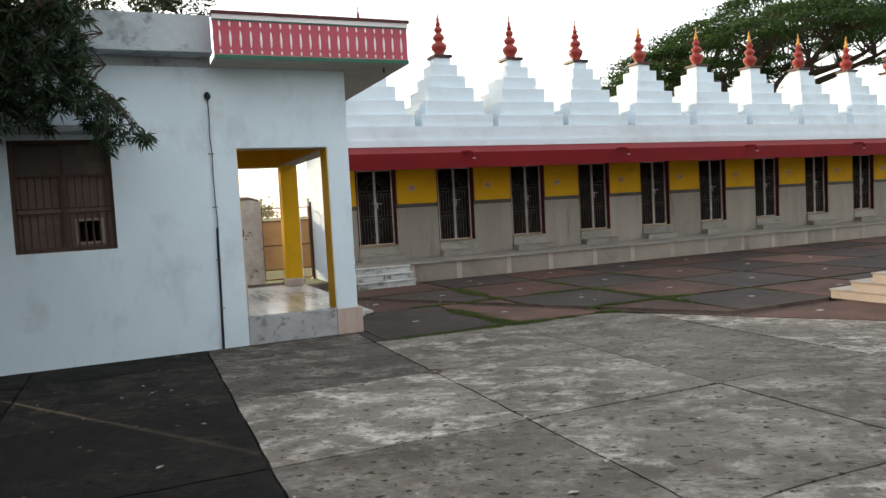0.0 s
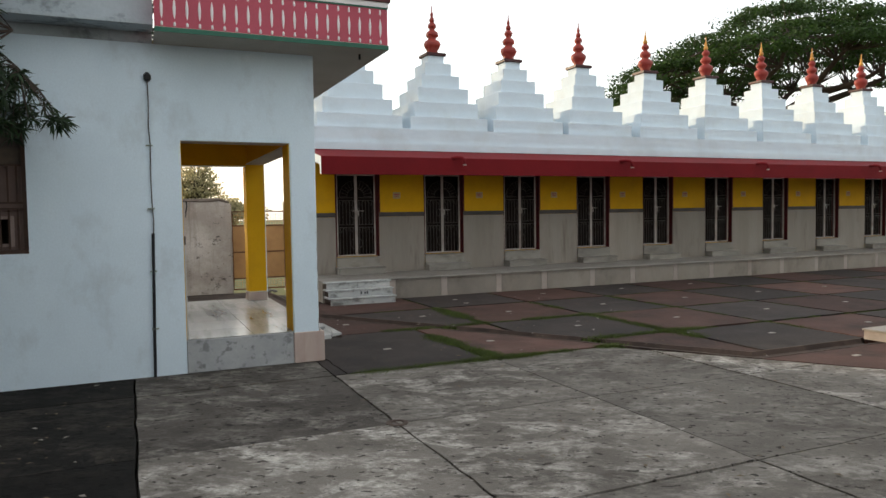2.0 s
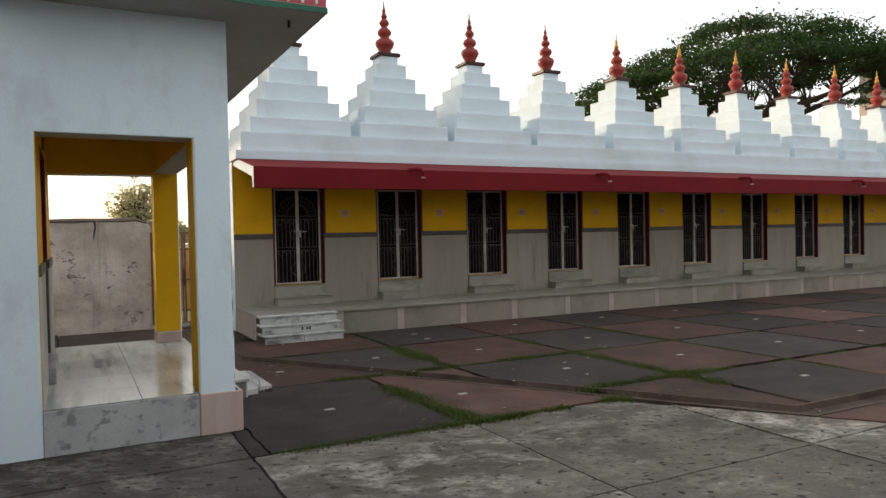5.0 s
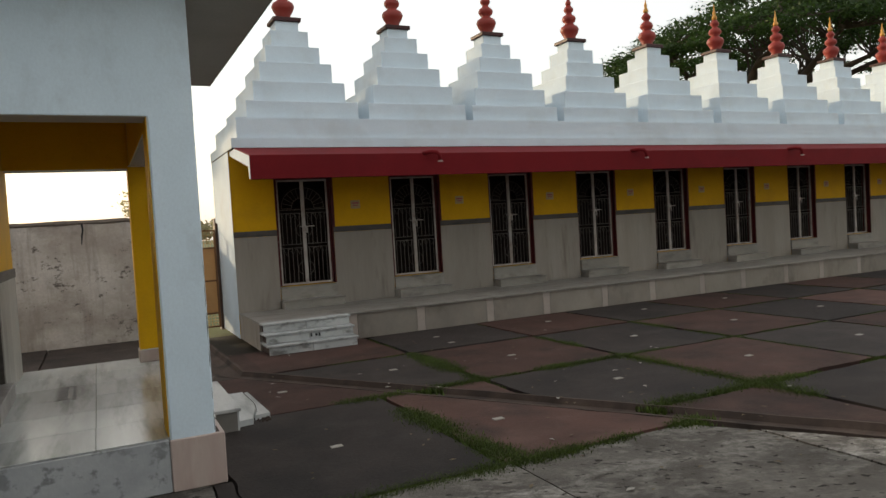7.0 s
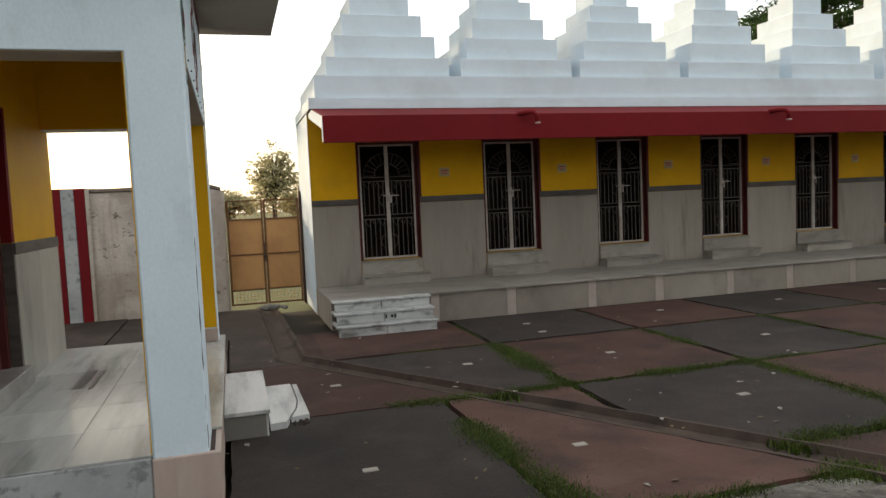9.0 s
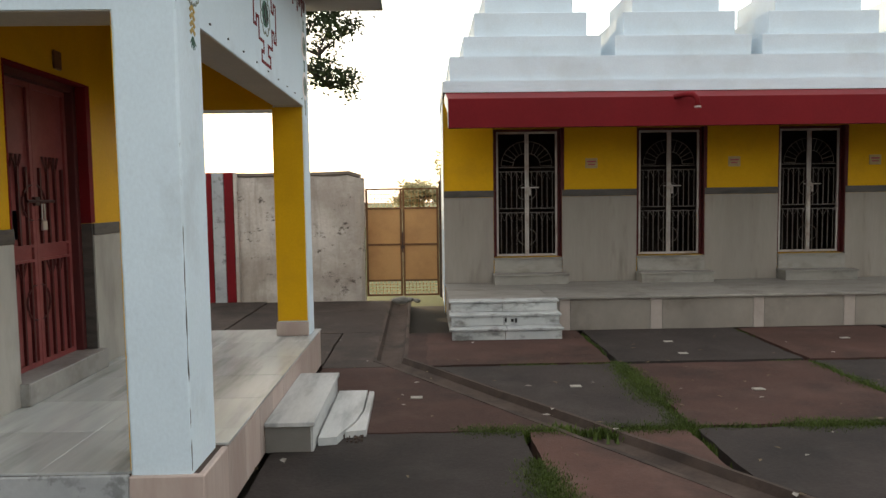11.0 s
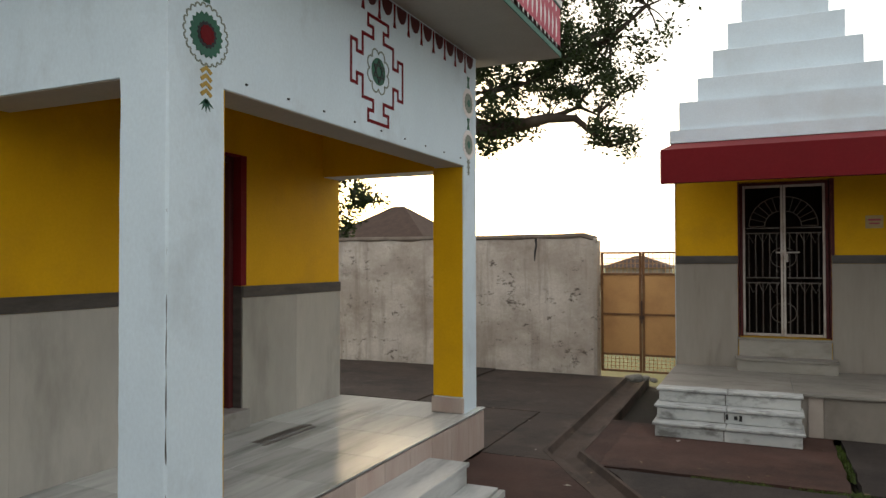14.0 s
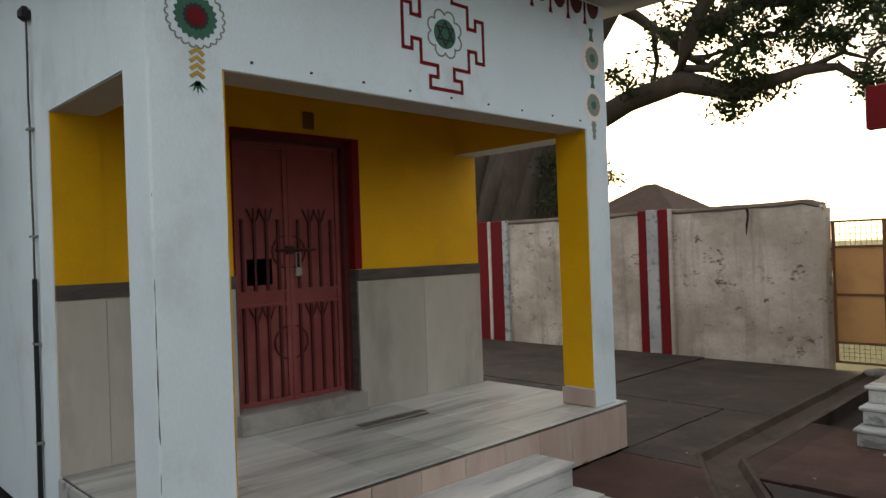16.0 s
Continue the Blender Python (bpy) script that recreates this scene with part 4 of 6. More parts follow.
# sloping eave with a hanging fascia
bm = bmesh.new()
prism(bm, [(X0 + 0.03, y, z) for y, z in ((14.70, 2.44), (14.70, 2.78), (15.88, 3.02), (FY, 3.02), (FY, 2.93), (14.82, 2.62), (14.79, 2.44))], (XE - X0 - 0.03, 0, 0))
eave = structure("eave", bm, RED_PAINT, "sloping eave with a deep red fascia", "eave")
part("eave_end", prism(bmesh.new(), [(X0 + 0.028, y, z) for y, z in ((14.71, 2.45), (14.71, 2.77), (15.88, 3.01), (FY, 3.01), (FY, 2.94), (14.81, 2.63), (14.78, 2.45))], (-0.006, 0, 0)), SPIRE_WHITE, eave, "cream painted eave end")
for k in range(5):
    x = 7.72 + k * 2.0 * PITCH
    sp = thing("water_spout", "short red drain pipe bent down from the eave", "spout", (x, 14.70, 2.76))
    part("pipe", tube(bmesh.new(), [(-0.10, 0.02, 0.02), (-0.02, -0.10, 0.03), (0.05, -0.16, 0.02), (0.09, -0.18, -0.03), (0.10, -0.18, -0.12)], 0.032, 10), RED_PAINT, sp, smooth=True)
    part("rim", tube(bmesh.new(), [(0.10, -0.18, -0.115), (0.10, -0.18, -0.135)], 0.038, 10), PINK_STONE, sp)

# limewashed parapet and stepped spires
SC = 16.94
structure("wall_parapet", boxes((X0 - 0.01, SC - 1.10, TOP + 0.02, XE, SC + 1.10, 3.17)), SPIRE_WHITE, "limewashed masonry base under the spires", "wall")
structure("wall_parapet_step", boxes((X0 + 0.09, SC - 1.04, 3.17, XE - 0.1, SC + 1.04, 3.50)), SPIRE_WHITE, "limewashed masonry course under the spires", "wall")
spire = thing("spire", "stepped white limewashed spire with a red finial", "spire", (SPX[0], SC, 3.50), "spires on the shrine row")
tiers = [(0.935, 0.0, 0.29), (0.775, 0.29, 0.64), (0.615, 0.64, 0.99), (0.465, 0.99, 1.30), (0.325, 1.30, 1.60), (0.20, 1.60, 1.79)]
for i, (h, z0, z1) in enumerate(tiers):
    bm = bmesh.new()
    box(bm, -h, -h, z0, h, h, z1, bevel=0.005)
    part("tier", bm, SPIRE_WHITE, spire)
part("plate", boxes((-0.245, -0.245, 1.79, 0.245, 0.245, 1.86), bevel=0.01), DOOR_DARK, spire, "dark brown square plate")
prof = [(0.10, 1.86), (0.13, 1.90), (0.12, 1.93), (0.175, 2.02), (0.20, 2.09), (0.175, 2.15), (0.10, 2.20), (0.085, 2.22), (0.135, 2.27), (0.15, 2.32), (0.125, 2.37), (0.07, 2.41), (0.06, 2.44), (0.095, 2.48), (0.105, 2.52), (0.08, 2.56), (0.045, 2.60)]
fin = part("finial", lathe(bmesh.new(), prof, 16), FINIAL_RED, spire, smooth=True)
tip_prof = [(0.045, 2.60), (0.065, 2.64), (0.05, 2.69), (0.028, 2.72), (0.04, 2.76), (0.03, 2.80), (0.015, 2.84), (0.010, 2.95), (0.002, 2.99)]
tip_red = mesh_of("tip", lathe(bmesh.new(), tip_prof, 12), FINIAL_RED, True)
tip_gold = mesh_of("tip", lathe(bmesh.new(), tip_prof, 12), FINIAL_GOLD, True)
part("tip", tip_red, FINIAL_RED, spire)
for k in range(1, BAYS):
    c = copy_thing(spire, pose(SPX[k], SC, 3.50))
    if k >= 4:
        c["label"] = "stepped white limewashed spire with a gold-tipped red finial"
        for o in c.children:
            if o.name.startswith("tip"):
                o.data = tip_gold

# iron grille doors
g = thing("shrine_door", "closed white-painted iron grille double door", "door", (OXS[0] + 0.02, FY + 0.07, DOOR_Z0 + 0.005), "grille doors of the shrine cells")
GW, GH = DW - 0.04, 1.80
part("door_frame", boxes((0, 0, 0, 0.03, 0.05, GH), (GW - 0.03, 0, 0, GW, 0.05, GH), (0.03, 0, GH - 0.03, GW - 0.03, 0.05, GH)), MAROON, g, "dark maroon outer frame")
for side in (0, 1):
    a, b = (0.032, GW / 2 - 0.003) if side == 0 else (GW / 2 + 0.003, GW - 0.032)
    leaf = part("door_leaf", boxes((a, 0.005, 0.01, a + 0.024, 0.035, GH - 0.035), (b - 0.024, 0.005, 0.01, b, 0.035, GH - 0.035), (a + 0.028, 0.005, 0.01, b - 0.028, 0.035, 0.038), (a + 0.028, 0.005, GH - 0.062, b - 0.028, 0.035, GH - 0.035)), GRILLE, g)
    part("rail", boxes(*[(a + 0.028, 0.012, z, b - 0.028, 0.026, z + 0.013) for z in (0.62, 0.68, 1.20, 1.26)]), GRILLE_DARK, leaf)
    for i in range(5):
        x = a + 0.028 + (b - a - 0.056) * (i + 0.5) / 5
        part("bar", boxes((x - 0.0045, 0.014, 0.038, x + 0.0045, 0.025, 0.62), (x - 0.0045, 0.014, 0.68, x + 0.0045, 0.025, 1.20)), GRILLE_DARK, leaf)
    bm = bmesh.new()
    for zc in (0.62, 1.20):
        for c in (a + 0.11, a + 0.22, a + 0.33):
            tube(bm, [(c - 0.05, 0.02, zc), (c, 0.02, zc - 0.11), (c + 0.05, 0.02, zc)], 0.005, 4)
    part("lily", bm, GRILLE_DARK, leaf)
    bm = bmesh.new()
    ce, sg = (b - 0.02, -1) if side == 0 else (a + 0.02, 1)
    for zc, r in ((0.28, 0.11), (0.92, 0.11)):
        tube(bm, [(ce + sg * r * math.sin(t * math.pi / 10), 0.02, zc + r * math.cos(t * math.pi / 10)) for t in range(11)], 0.005, 4)
    for r in (0.17, 0.34):
        tube(bm, [(ce + sg * r * math.sin(t * math.pi / 20), 0.02, 1.29 + r * math.cos(t * math.pi / 20)) for t in range(11)], 0.006, 4)
    for t in range(7):
        q = t * math.pi / 12
        tube(bm, [(ce + sg * 0.17 * math.sin(q), 0.02, 1.29 + 0.17 * math.cos(q)), (ce + sg * 0.34 * math.sin(q), 0.02, 1.29 + 0.34 * math.cos(q))], 0.005, 4)
    part("sun_arch", bm, GRILLE_DARK, leaf)
bm = bmesh.new()
tube(bm, [(GW / 2 - 0.08, -0.01, 0.98), (GW / 2 + 0.17, -0.01, 0.98)], 0.009, 6)
box(bm, GW / 2 - 0.03, -0.02, 0.95, GW / 2 + 0.03, 0.004, 1.01)
tube(bm, [(GW / 2 + 0.04, -0.015, 0.97), (GW / 2 + 0.04, -0.015, 0.87)], 0.014, 6)
part("bolt", bm, GRILLE, g, "painted slide bolt with a padlock")
st = thing("door_step", "pale marble step below the grille door", "step", (OXS[0] - 0.03, FY, PZ), "marble steps of the cells")
part("lower_step", boxes((0.02, -0.29, 0.0, 1.03, -0.024, 0.115)), STAIR_MARBLE, st)
part("lower_tread", boxes((0.005, -0.31, 0.117, 1.045, -0.024, 0.142), bevel=0.004), STAIR_MARBLE, st)
part("upper_step", boxes((0.035, -0.045, 0.143, 0.99, 0.2, 0.325)), STAIR_MARBLE, st)
part("sill", boxes((0.025, -0.062, 0.327, 1.0, 0.2, 0.354), bevel=0.004), STAIR_MARBLE, st)
for k in range(1, BAYS):
    copy_thing(g, pose(OXS[k] + 0.02, FY + 0.07, DOOR_Z0 + 0.005))
    copy_thing(st, pose(OXS[k] - 0.03, FY, PZ))
for k in range(BAYS):
    p = thing("number_plate", "small faded cream plaque with two red lines", "plaque", (OXS[k] + DW + 0.42, FY, 2.08))
    part("plate", boxes((-0.085, -0.008, -0.07, 0.085, -0.001, 0.07), bevel=0.002), FADED_PINK, p)
    part("mark", boxes((-0.06, -0.0105, 0.012, 0.06, -0.0085, 0.032), (-0.05, -0.0105, -0.026, 0.05, -0.0085, -0.010)), PINK_PAINT, p)

# platform in front of the cells
plat = structure("shrine_platform", boxes((X0 + 0.01, 14.74, 0, XE, FY, PZ - 0.03)), DADO, "marble faced platform along the shrine row", "platform")
x = X0
while x < XE - 0.1:
    part("top_slab", boxes((x + 0.002, 14.69, PZ - 0.03, min(x + 1.22, XE) - 0.002, 15.46, PZ), bevel=0.004), STAIR_MARBLE, plat)
    part("top_slab", boxes((x + 0.002, 15.463, PZ - 0.03, min(x + 1.22, XE) - 0.002, FY - 0.001, PZ)), STAIR_MARBLE, plat)
    x += 1.22
x = 6.24
i = 0
while x < XE - 0.1:
    w = (0.13, 0.98, 0.14, 1.12)[i % 4]
    part("facing_panel", boxes((x + 0.002, 14.722, 0, min(x + w, XE) - 0.002, 14.739, PZ - 0.031), bevel=0.002), PALE_PINK if w < 0.2 else FACING, plat)
    x += w
    i += 1
stair = thing("platform_stair", "worn white marble stair of three steps", "stair", (4.91, 14.19, 0))
for i in range(3):
    y0, z0 = 0.16 * i, 0.137 * i
    part("step_core", boxes((0.03, y0 + 0.04, z0, 1.25, 0.53, z0 + 0.11)), GUTTER_MAT, stair, "dark cement core")
    for a, b in ((0.012, 0.615), (0.622, 1.262)):
        part("riser", boxes((a, y0 + 0.010, z0 + 0.004, b, y0 + 0.041, z0 + 0.102), bevel=0.002), STEP_WHITE, stair)
    for a, b in ((-0.012, 0.635), (0.639, 1.285)):
        part("tread", boxes((a, y0 - 0.008, z0 + 0.108, b, 0.50, z0 + 0.137 - (0.001 if i == 2 else 0)), bevel=0.006), STEP_WHITE, stair)
part("dark_mark", boxes((0.63, 0.162, 0.175, 0.65, 0.1715, 0.225), (0.70, 0.162, 0.18, 0.73, 0.1715, 0.215), (0.745, 0.162, 0.17, 0.77, 0.1715, 0.222)), BLACK, stair, "black scorch mark")

# ---- compound wall and gate ----
bm = bmesh.new()
prev = None
random.seed(4)
xs = [-14 + i * 0.2 for i in range(88)] + [3.6]
for x in xs:
    zt = 2.05 + 0.025 * noise.noise((x * 1.3, 2, 0)) + 0.02 * noise.noise((x * 5, 7, 0)) - (0.06 if x > 3.5 else 0)
    yo = 0.012 * noise.noise((x * 2, 0, 5))
    ring = [bm.verts.new(p) for p in ((x, 17.66 + yo, -0.16), (x, 17.655 + yo, zt * 0.5), (x, 17.66 + yo, zt - 0.05), (x, 17.69 + yo, zt), (x, 17.88, zt + 0.01), (x, 17.90, zt - 0.05), (x, 17.90, -0.16))]
    if prev:
        for i in range(6):
            bm.faces.new((prev[i], ring[i], ring[i + 1], prev[i + 1]))
    else:
        bm.faces.new(ring)
    prev = ring
bm.faces.new(prev[::-1])
cw = structure("wall_compound", bm, OLD_PLASTER, "weathered plaster boundary wall with dark damp stains", "wall")
for a, b, m in ((1.13, 1.26, RED_PAINT), (1.263, 1.45, PEELING), (1.453, 1.60, RED_PAINT), (1.603, 1.66, OLD_PLASTER), (-2.12, -1.86, RED_PAINT), (-1.857, -1.78, OLD_PLASTER), (-1.777, -1.52, RED_PAINT), (-1.515, -1.40, PEELING)):
    part("pilaster", boxes((a, 17.60, -0.02, b, 17.68, 2.07), bevel=0.01), m, cw, "red painted pilaster strip" if m is RED_PAINT else "whitewashed pilaster strip")
bm = bmesh.new()
prev = None
for i in range(24):
    z = -0.1 + 2.06 * i / 23
    k = 0.010 * noise.noise((z * 4.0, 3.0, 1.0))
    ring = [bm.verts.new(p) for p in ((3.50 + k, 17.645, z), (3.60 + k, 17.632, z), (3.645 + k, 17.66, z), (3.65 + k, 17.89, z), (3.50 + k, 17.905, z))]
    if prev:
        for j in range(5):
            bm.faces.new((prev[j], prev[(j + 1) % 5], ring[(j + 1) % 5], ring[j]))
    else:
        bm.faces.new(ring[::-1])
    prev = ring
bm.faces.new(prev)
part("wall_end", bm, OLD_PLASTER, cw, "pale crumbling plaster end of the wall")
part("crack", tube(bmesh.new(), [(2.72, 17.652, 2.0), (2.73, 17.65, 1.9), (2.71, 17.65, 1.8), (2.70, 17.65, 1.66)], [0.02, 0.014, 0.016, 0.005], 6), BLACK, cw, "dark crack below the wall top")
structure("wall_compound_far", boxes((4.88, 18.06, -0.05, 40, 18.26, 2.0)), ROUGH_WALL, "weathered boundary wall behind the shrines", "wall")
bm = bmesh.new()
prev = None
for x in xs:
    zt = 2.05 + 0.025 * noise.noise((x * 1.3, 2, 0)) + 0.02 * noise.noise((x * 5, 7, 0)) - (0.06 if x > 3.5 else 0)
    d = 0.012 + 0.03 * noise.noise((x * 2.7, 4, 1))
    ring = [bm.verts.new(p) for p in ((x, 17.655, zt - 0.045 - d), (x, 17.638, zt - 0.03), (x, 17.66, zt + 0.012), (x, 17.9, zt + 0.024), (x, 17.91, zt - 0.05))]
    if prev:
        for i in range(4):
            bm.faces.new((prev[i], ring[i], ring[i + 1], prev[i + 1]))
    prev = ring
part("coping", bm, COPING, cw, "brown weathered wall top")
gate = thing("gate", "closed tan sheet-metal double gate with mesh panels", "gate", (3.66, 17.86, 0.03))
GWD = 1.19
for side in (0, 1):
    a, b = (0.0, GWD / 2 - 0.004) if side == 0 else (GWD / 2 + 0.004, GWD)
    lf = part("gate_leaf", boxes((a, 0, 0, a + 0.035, 0.035, 1.76), (b - 0.035, 0, 0, b, 0.035, 1.76), (a + 0.035, 0, 0, b - 0.035, 0.035, 0.03), (a + 0.035, 0, 0.24, b - 0.035, 0.035, 0.27), (a + 0.035, 0, 0.83, b - 0.035, 0.035, 0.86), (a + 0.035, 0, 1.42, b - 0.035, 0.035, 1.45), (a + 0.035, 0, 1.735, b - 0.035, 0.035, 1.76)), RUST, gate, "rusty angle-iron frame")
    part("sheet", boxes((a + 0.02, 0.012, 0.26, b - 0.02, 0.018, 1.44)), GATE_SHEET, lf, "tan painted sheet metal")
    for z0, z1 in ((0.03, 0.24), (1.45, 1.735)):
        wires = bmesh.new()
        for i in range(1, 9):
            x = a + 0.035 + (b - a - 0.07) * i / 9
            box(wires, x - 0.003, 0.014, z0 - 0.005, x + 0.003, 0.0205, z1 + 0.005)
        for i in range(1, 4):
            z = z0 + (z1 - z0) * i / 4
            box(wires, a + 0.03, 0.020, z - 0.003, b - 0.03, 0.0265, z + 0.003)
        part("mesh_panel", wires, GATE_SHEET, lf, "welded wire mesh")
bm = bmesh.new()
tube(bm, [(GWD / 2, -0.03, 0.72), (GWD / 2, -0.03, 1.05)], 0.012, 6)
box(bm, GWD / 2 - 0.03, -0.045, 0.78, GWD / 2 + 0.03, 0.0, 0.83)
part("latch", bm, IRON, gate, "iron latch")
structure("gate_post", boxes((4.855, 17.84, 0, 4.895, 17.9, 1.9)), IRON, "rusty gate post", "post")
rock = bmesh.new()
for cx, cy, r in ((4.22, 17.40, 0.09), (4.36, 17.44, 0.06), (4.13, 17.45, 0.05), (4.48, 17.36, 0.05)):
    bmesh.ops.create_icosphere(rock, subdivisions=2, radius=r, matrix=Matrix.LocRotScale((cx, cy, r * 0.25), None, (1.2, 0.8, 0.6)))
for v in rock.verts:
    v.co += Vector((noise.noise(v.co * 9), noise.noise(v.co * 9 + Vector((5, 0, 0))), noise.noise(v.co * 9 + Vector((0, 5, 0))))) * 0.03
tagged(part("stone_heap", rock, HOUSE_CEMENT), "small pile of stones at the gutter head", "stones")

# ---- ground ----
structure("ground", boxes((-400, -400, -0.5, 400, 400, -0.15)), FIELD, "dry grassy open ground", "ground")


def clip(poly, p, n):
    """The part of a polygon on the side of the line through p to which n points."""
    out = []
    for i, a in enumerate(poly):
        b = poly[(i + 1) % len(poly)]
        da, db = (a[0] - p[0]) * n[0] + (a[1] - p[1]) * n[1], (b[0] - p[0]) * n[0] + (b[1] - p[1]) * n[1]
        if da >= 0:
            out.append(a)
        if da * db < 0:
            t = da / (da - db)
            out.append((a[0] + (b[0] - a[0]) * t, a[1] + (b[1] - a[1]) * t))
    return out


def area(poly):
    return abs(sum(a[0] * b[1] - b[0] * a[1] for a, b in zip(poly, poly[1:] + poly[:1]))) / 2


def rough(poly, step=0.18, amp=0.008):
    """Edges broken into short uneven lengths."""
    out = []
    for a, b in zip(poly, poly[1:] + poly[:1]):
        d = math.dist(a, b)
        n = max(int(d / step), 1)
        for i in range(n):
            t = i / n
            x, y = a[0] + (b[0] - a[0]) * t, a[1] + (b[1] - a[1]) * t
            if i:
                x += amp * noise.noise((x * 4.1, y * 4.3, 1))
                y += amp * noise.noise((x * 3.7, y * 4.9, 9))
            out.append((x, y))
    return out


paving = structure("pavement", boxes((-14, -8, -0.152, 45, 17.66, -0.12)), EARTH, "paved temple yard of large concrete and coloured slabs", "pavement")


def lay(poly, material, z=0.0, gap=0.02, name="paving_slab"):
    if len(poly) < 3 or area(poly) < 0.05:
        return
    cx, cy = sum(p[0] for p in poly) / len(poly), sum(p[1] for p in poly) / len(poly)
    n = len(poly)
    inner = list(poly)
    ccw = sum(a[0] * b[1] - b[0] * a[1] for a, b in zip(poly, poly[1:] + poly[:1])) > 0
    for a, b in zip(poly, poly[1:] + poly[:1]):
        d = math.dist(a, b)
        if d < 1e-4:
            continue
        nx, ny = -(b[1] - a[1]) / d, (b[0] - a[0]) / d
        if not ccw:
            nx, ny = -nx, -ny
        inner = clip(inner, (a[0] + nx * gap, a[1] + ny * gap), (nx, ny))
    if len(inner) < 3:
        return
    pts = rough(inner, 0.07, 0.026 if gap > 0.015 else 0.016)
    dz = random.uniform(-0.004, 0.004)
    bm = bmesh.new()
    prism(bm, [(x - cx, y - cy, -0.12) for x, y in pts], (0, 0, 0.12 + z + dz))
    o = part(name, bm, material, paving)
    o.location = (cx, cy, 0)


GUT = [((4.21, 17.64), (4.27, 13.32)), ((4.27, 13.32), (8.05, 7.42)), ((8.05, 7.42), (9.98, 7.42))]
HW = 0.14


def split(poly):
    """A polygon cut by the middle gutter run, leaving the channel free."""
    (ax, ay), (bx, by) = GUT[1]
    d = math.dist((ax, ay), (bx, by))
    nx, ny = -(by - ay) / d, (bx - ax) / d
    return (clip(poly, (ax + nx * HW, ay + ny * HW), (nx, ny)), clip(poly, (ax - nx * HW, ay - ny * HW), (-nx, -ny)))


def rect(x0, y0, x1, y1):
    return [(x0, y0), (x1, y0), (x1, y1), (x0, y1)]


random.seed(11)
YB = 8.67
RX_ = [6.47, 8.36] + [10.14 + 1.80 * i for i in range(17)]
RY_ = [YB, 9.18, 11.05, 13.0, 14.74]
# coloured slabs right of the gutter
for r in range(1, 4):
    y0, y1 = RY_[r], RY_[r + 1]
    for c in range(-1, 18):
        x0, x1 = (4.6 if c < 0 else RX_[c]), RX_[c + 1]
        red = (c + r) % 2 == 0
        right, left = split(rect(x0, y0, x1, y1))
        lay(right, SLAB_RED if red else SLAB_GREY, gap=0.036)
for c in range(0, 18):
    for y0, y1, k in ((7.42 + HW, 9.15, 0), (5.4, 7.42 - HW, 1), (3.5, 5.4, 0), (1.6, 3.5, 1), (-0.3, 1.6, 0), (-2.2, -0.3, 1)):
        if RX_[c] < 8.2 and k != 0 or (y1 < 6 and RX_[c] < 12):
            continue
        if k == 1 and y1 > 6 and RX_[c] < 10:
            continue
        right, left = split(rect(RX_[c], y0, RX_[c + 1], y1))
        lay(right, SLAB_RED if (c + k) % 2 == 0 else SLAB_GREY, gap=0.036)
# slabs between the porch, the gate and the gutter
(ax, ay), (bx, by) = GUT[1]
lay(split(rect(3.62, YB, 5.30, 11.05))[1], SLAB_GREY, gap=0.02)
lay(rect(3.5, YB, 3.625, 9.46), SLAB_GREY, gap=0.004)
lay(split(rect(5.30, YB, 8.0, 11.05))[1], SLAB_RED, gap=0.036)
lay(split(rect(3.62, 11.05, 7.0, 13.0))[1], SLAB_RED, gap=0.012)
lay([(3.62, 13.0), (4.31, 13.0), (4.13, 13.29), (3.62, 13.43)], YARD, gap=0.004)
lay([(3.62, 13.43), (4.125, 13.29), (4.10, 14.82), (3.62, 14.82)], YARD, gap=0.004)
lay(rect(2.1, 13.15, 3.615, 14.82), YARD, gap=0.012)
lay([(2.1, 14.82), (4.10, 14.82), (4.085, 16.58), (2.1, 16.52)], YARD, gap=0.010)
lay([(2.1, 16.52), (4.085, 16.58), (4.07, 17.6), (2.1, 17.6)], YARD, z=-0.01, gap=0.010)
for c in range(6):
    lay(rect(2.1 - 2.4 * (c + 1), 13.15, 2.1 - 2.4 * c, 14.82), YARD, gap=0.012)
    lay(rect(2.1 - 2.4 * (c + 1), 14.82, 2.1 - 2.4 * c, 17.6), YARD, z=-0.006 * (c % 2), gap=0.010)
lay([(4.35, 17.6), (4.41, 13.40), (4.47, 13.27), (4.64, 13.0), (6.48, 13.0), (6.48, 14.74), (4.89, 14.74), (4.89, 17.6)], SLAB_RED, gap=0.012)
# red wedge in the bend of the gutter
lay([(7.95, 7.26), (10.12, 7.26), (10.12, 5.95), (8.9, 5.92)], SLAB_RED, gap=0.012)
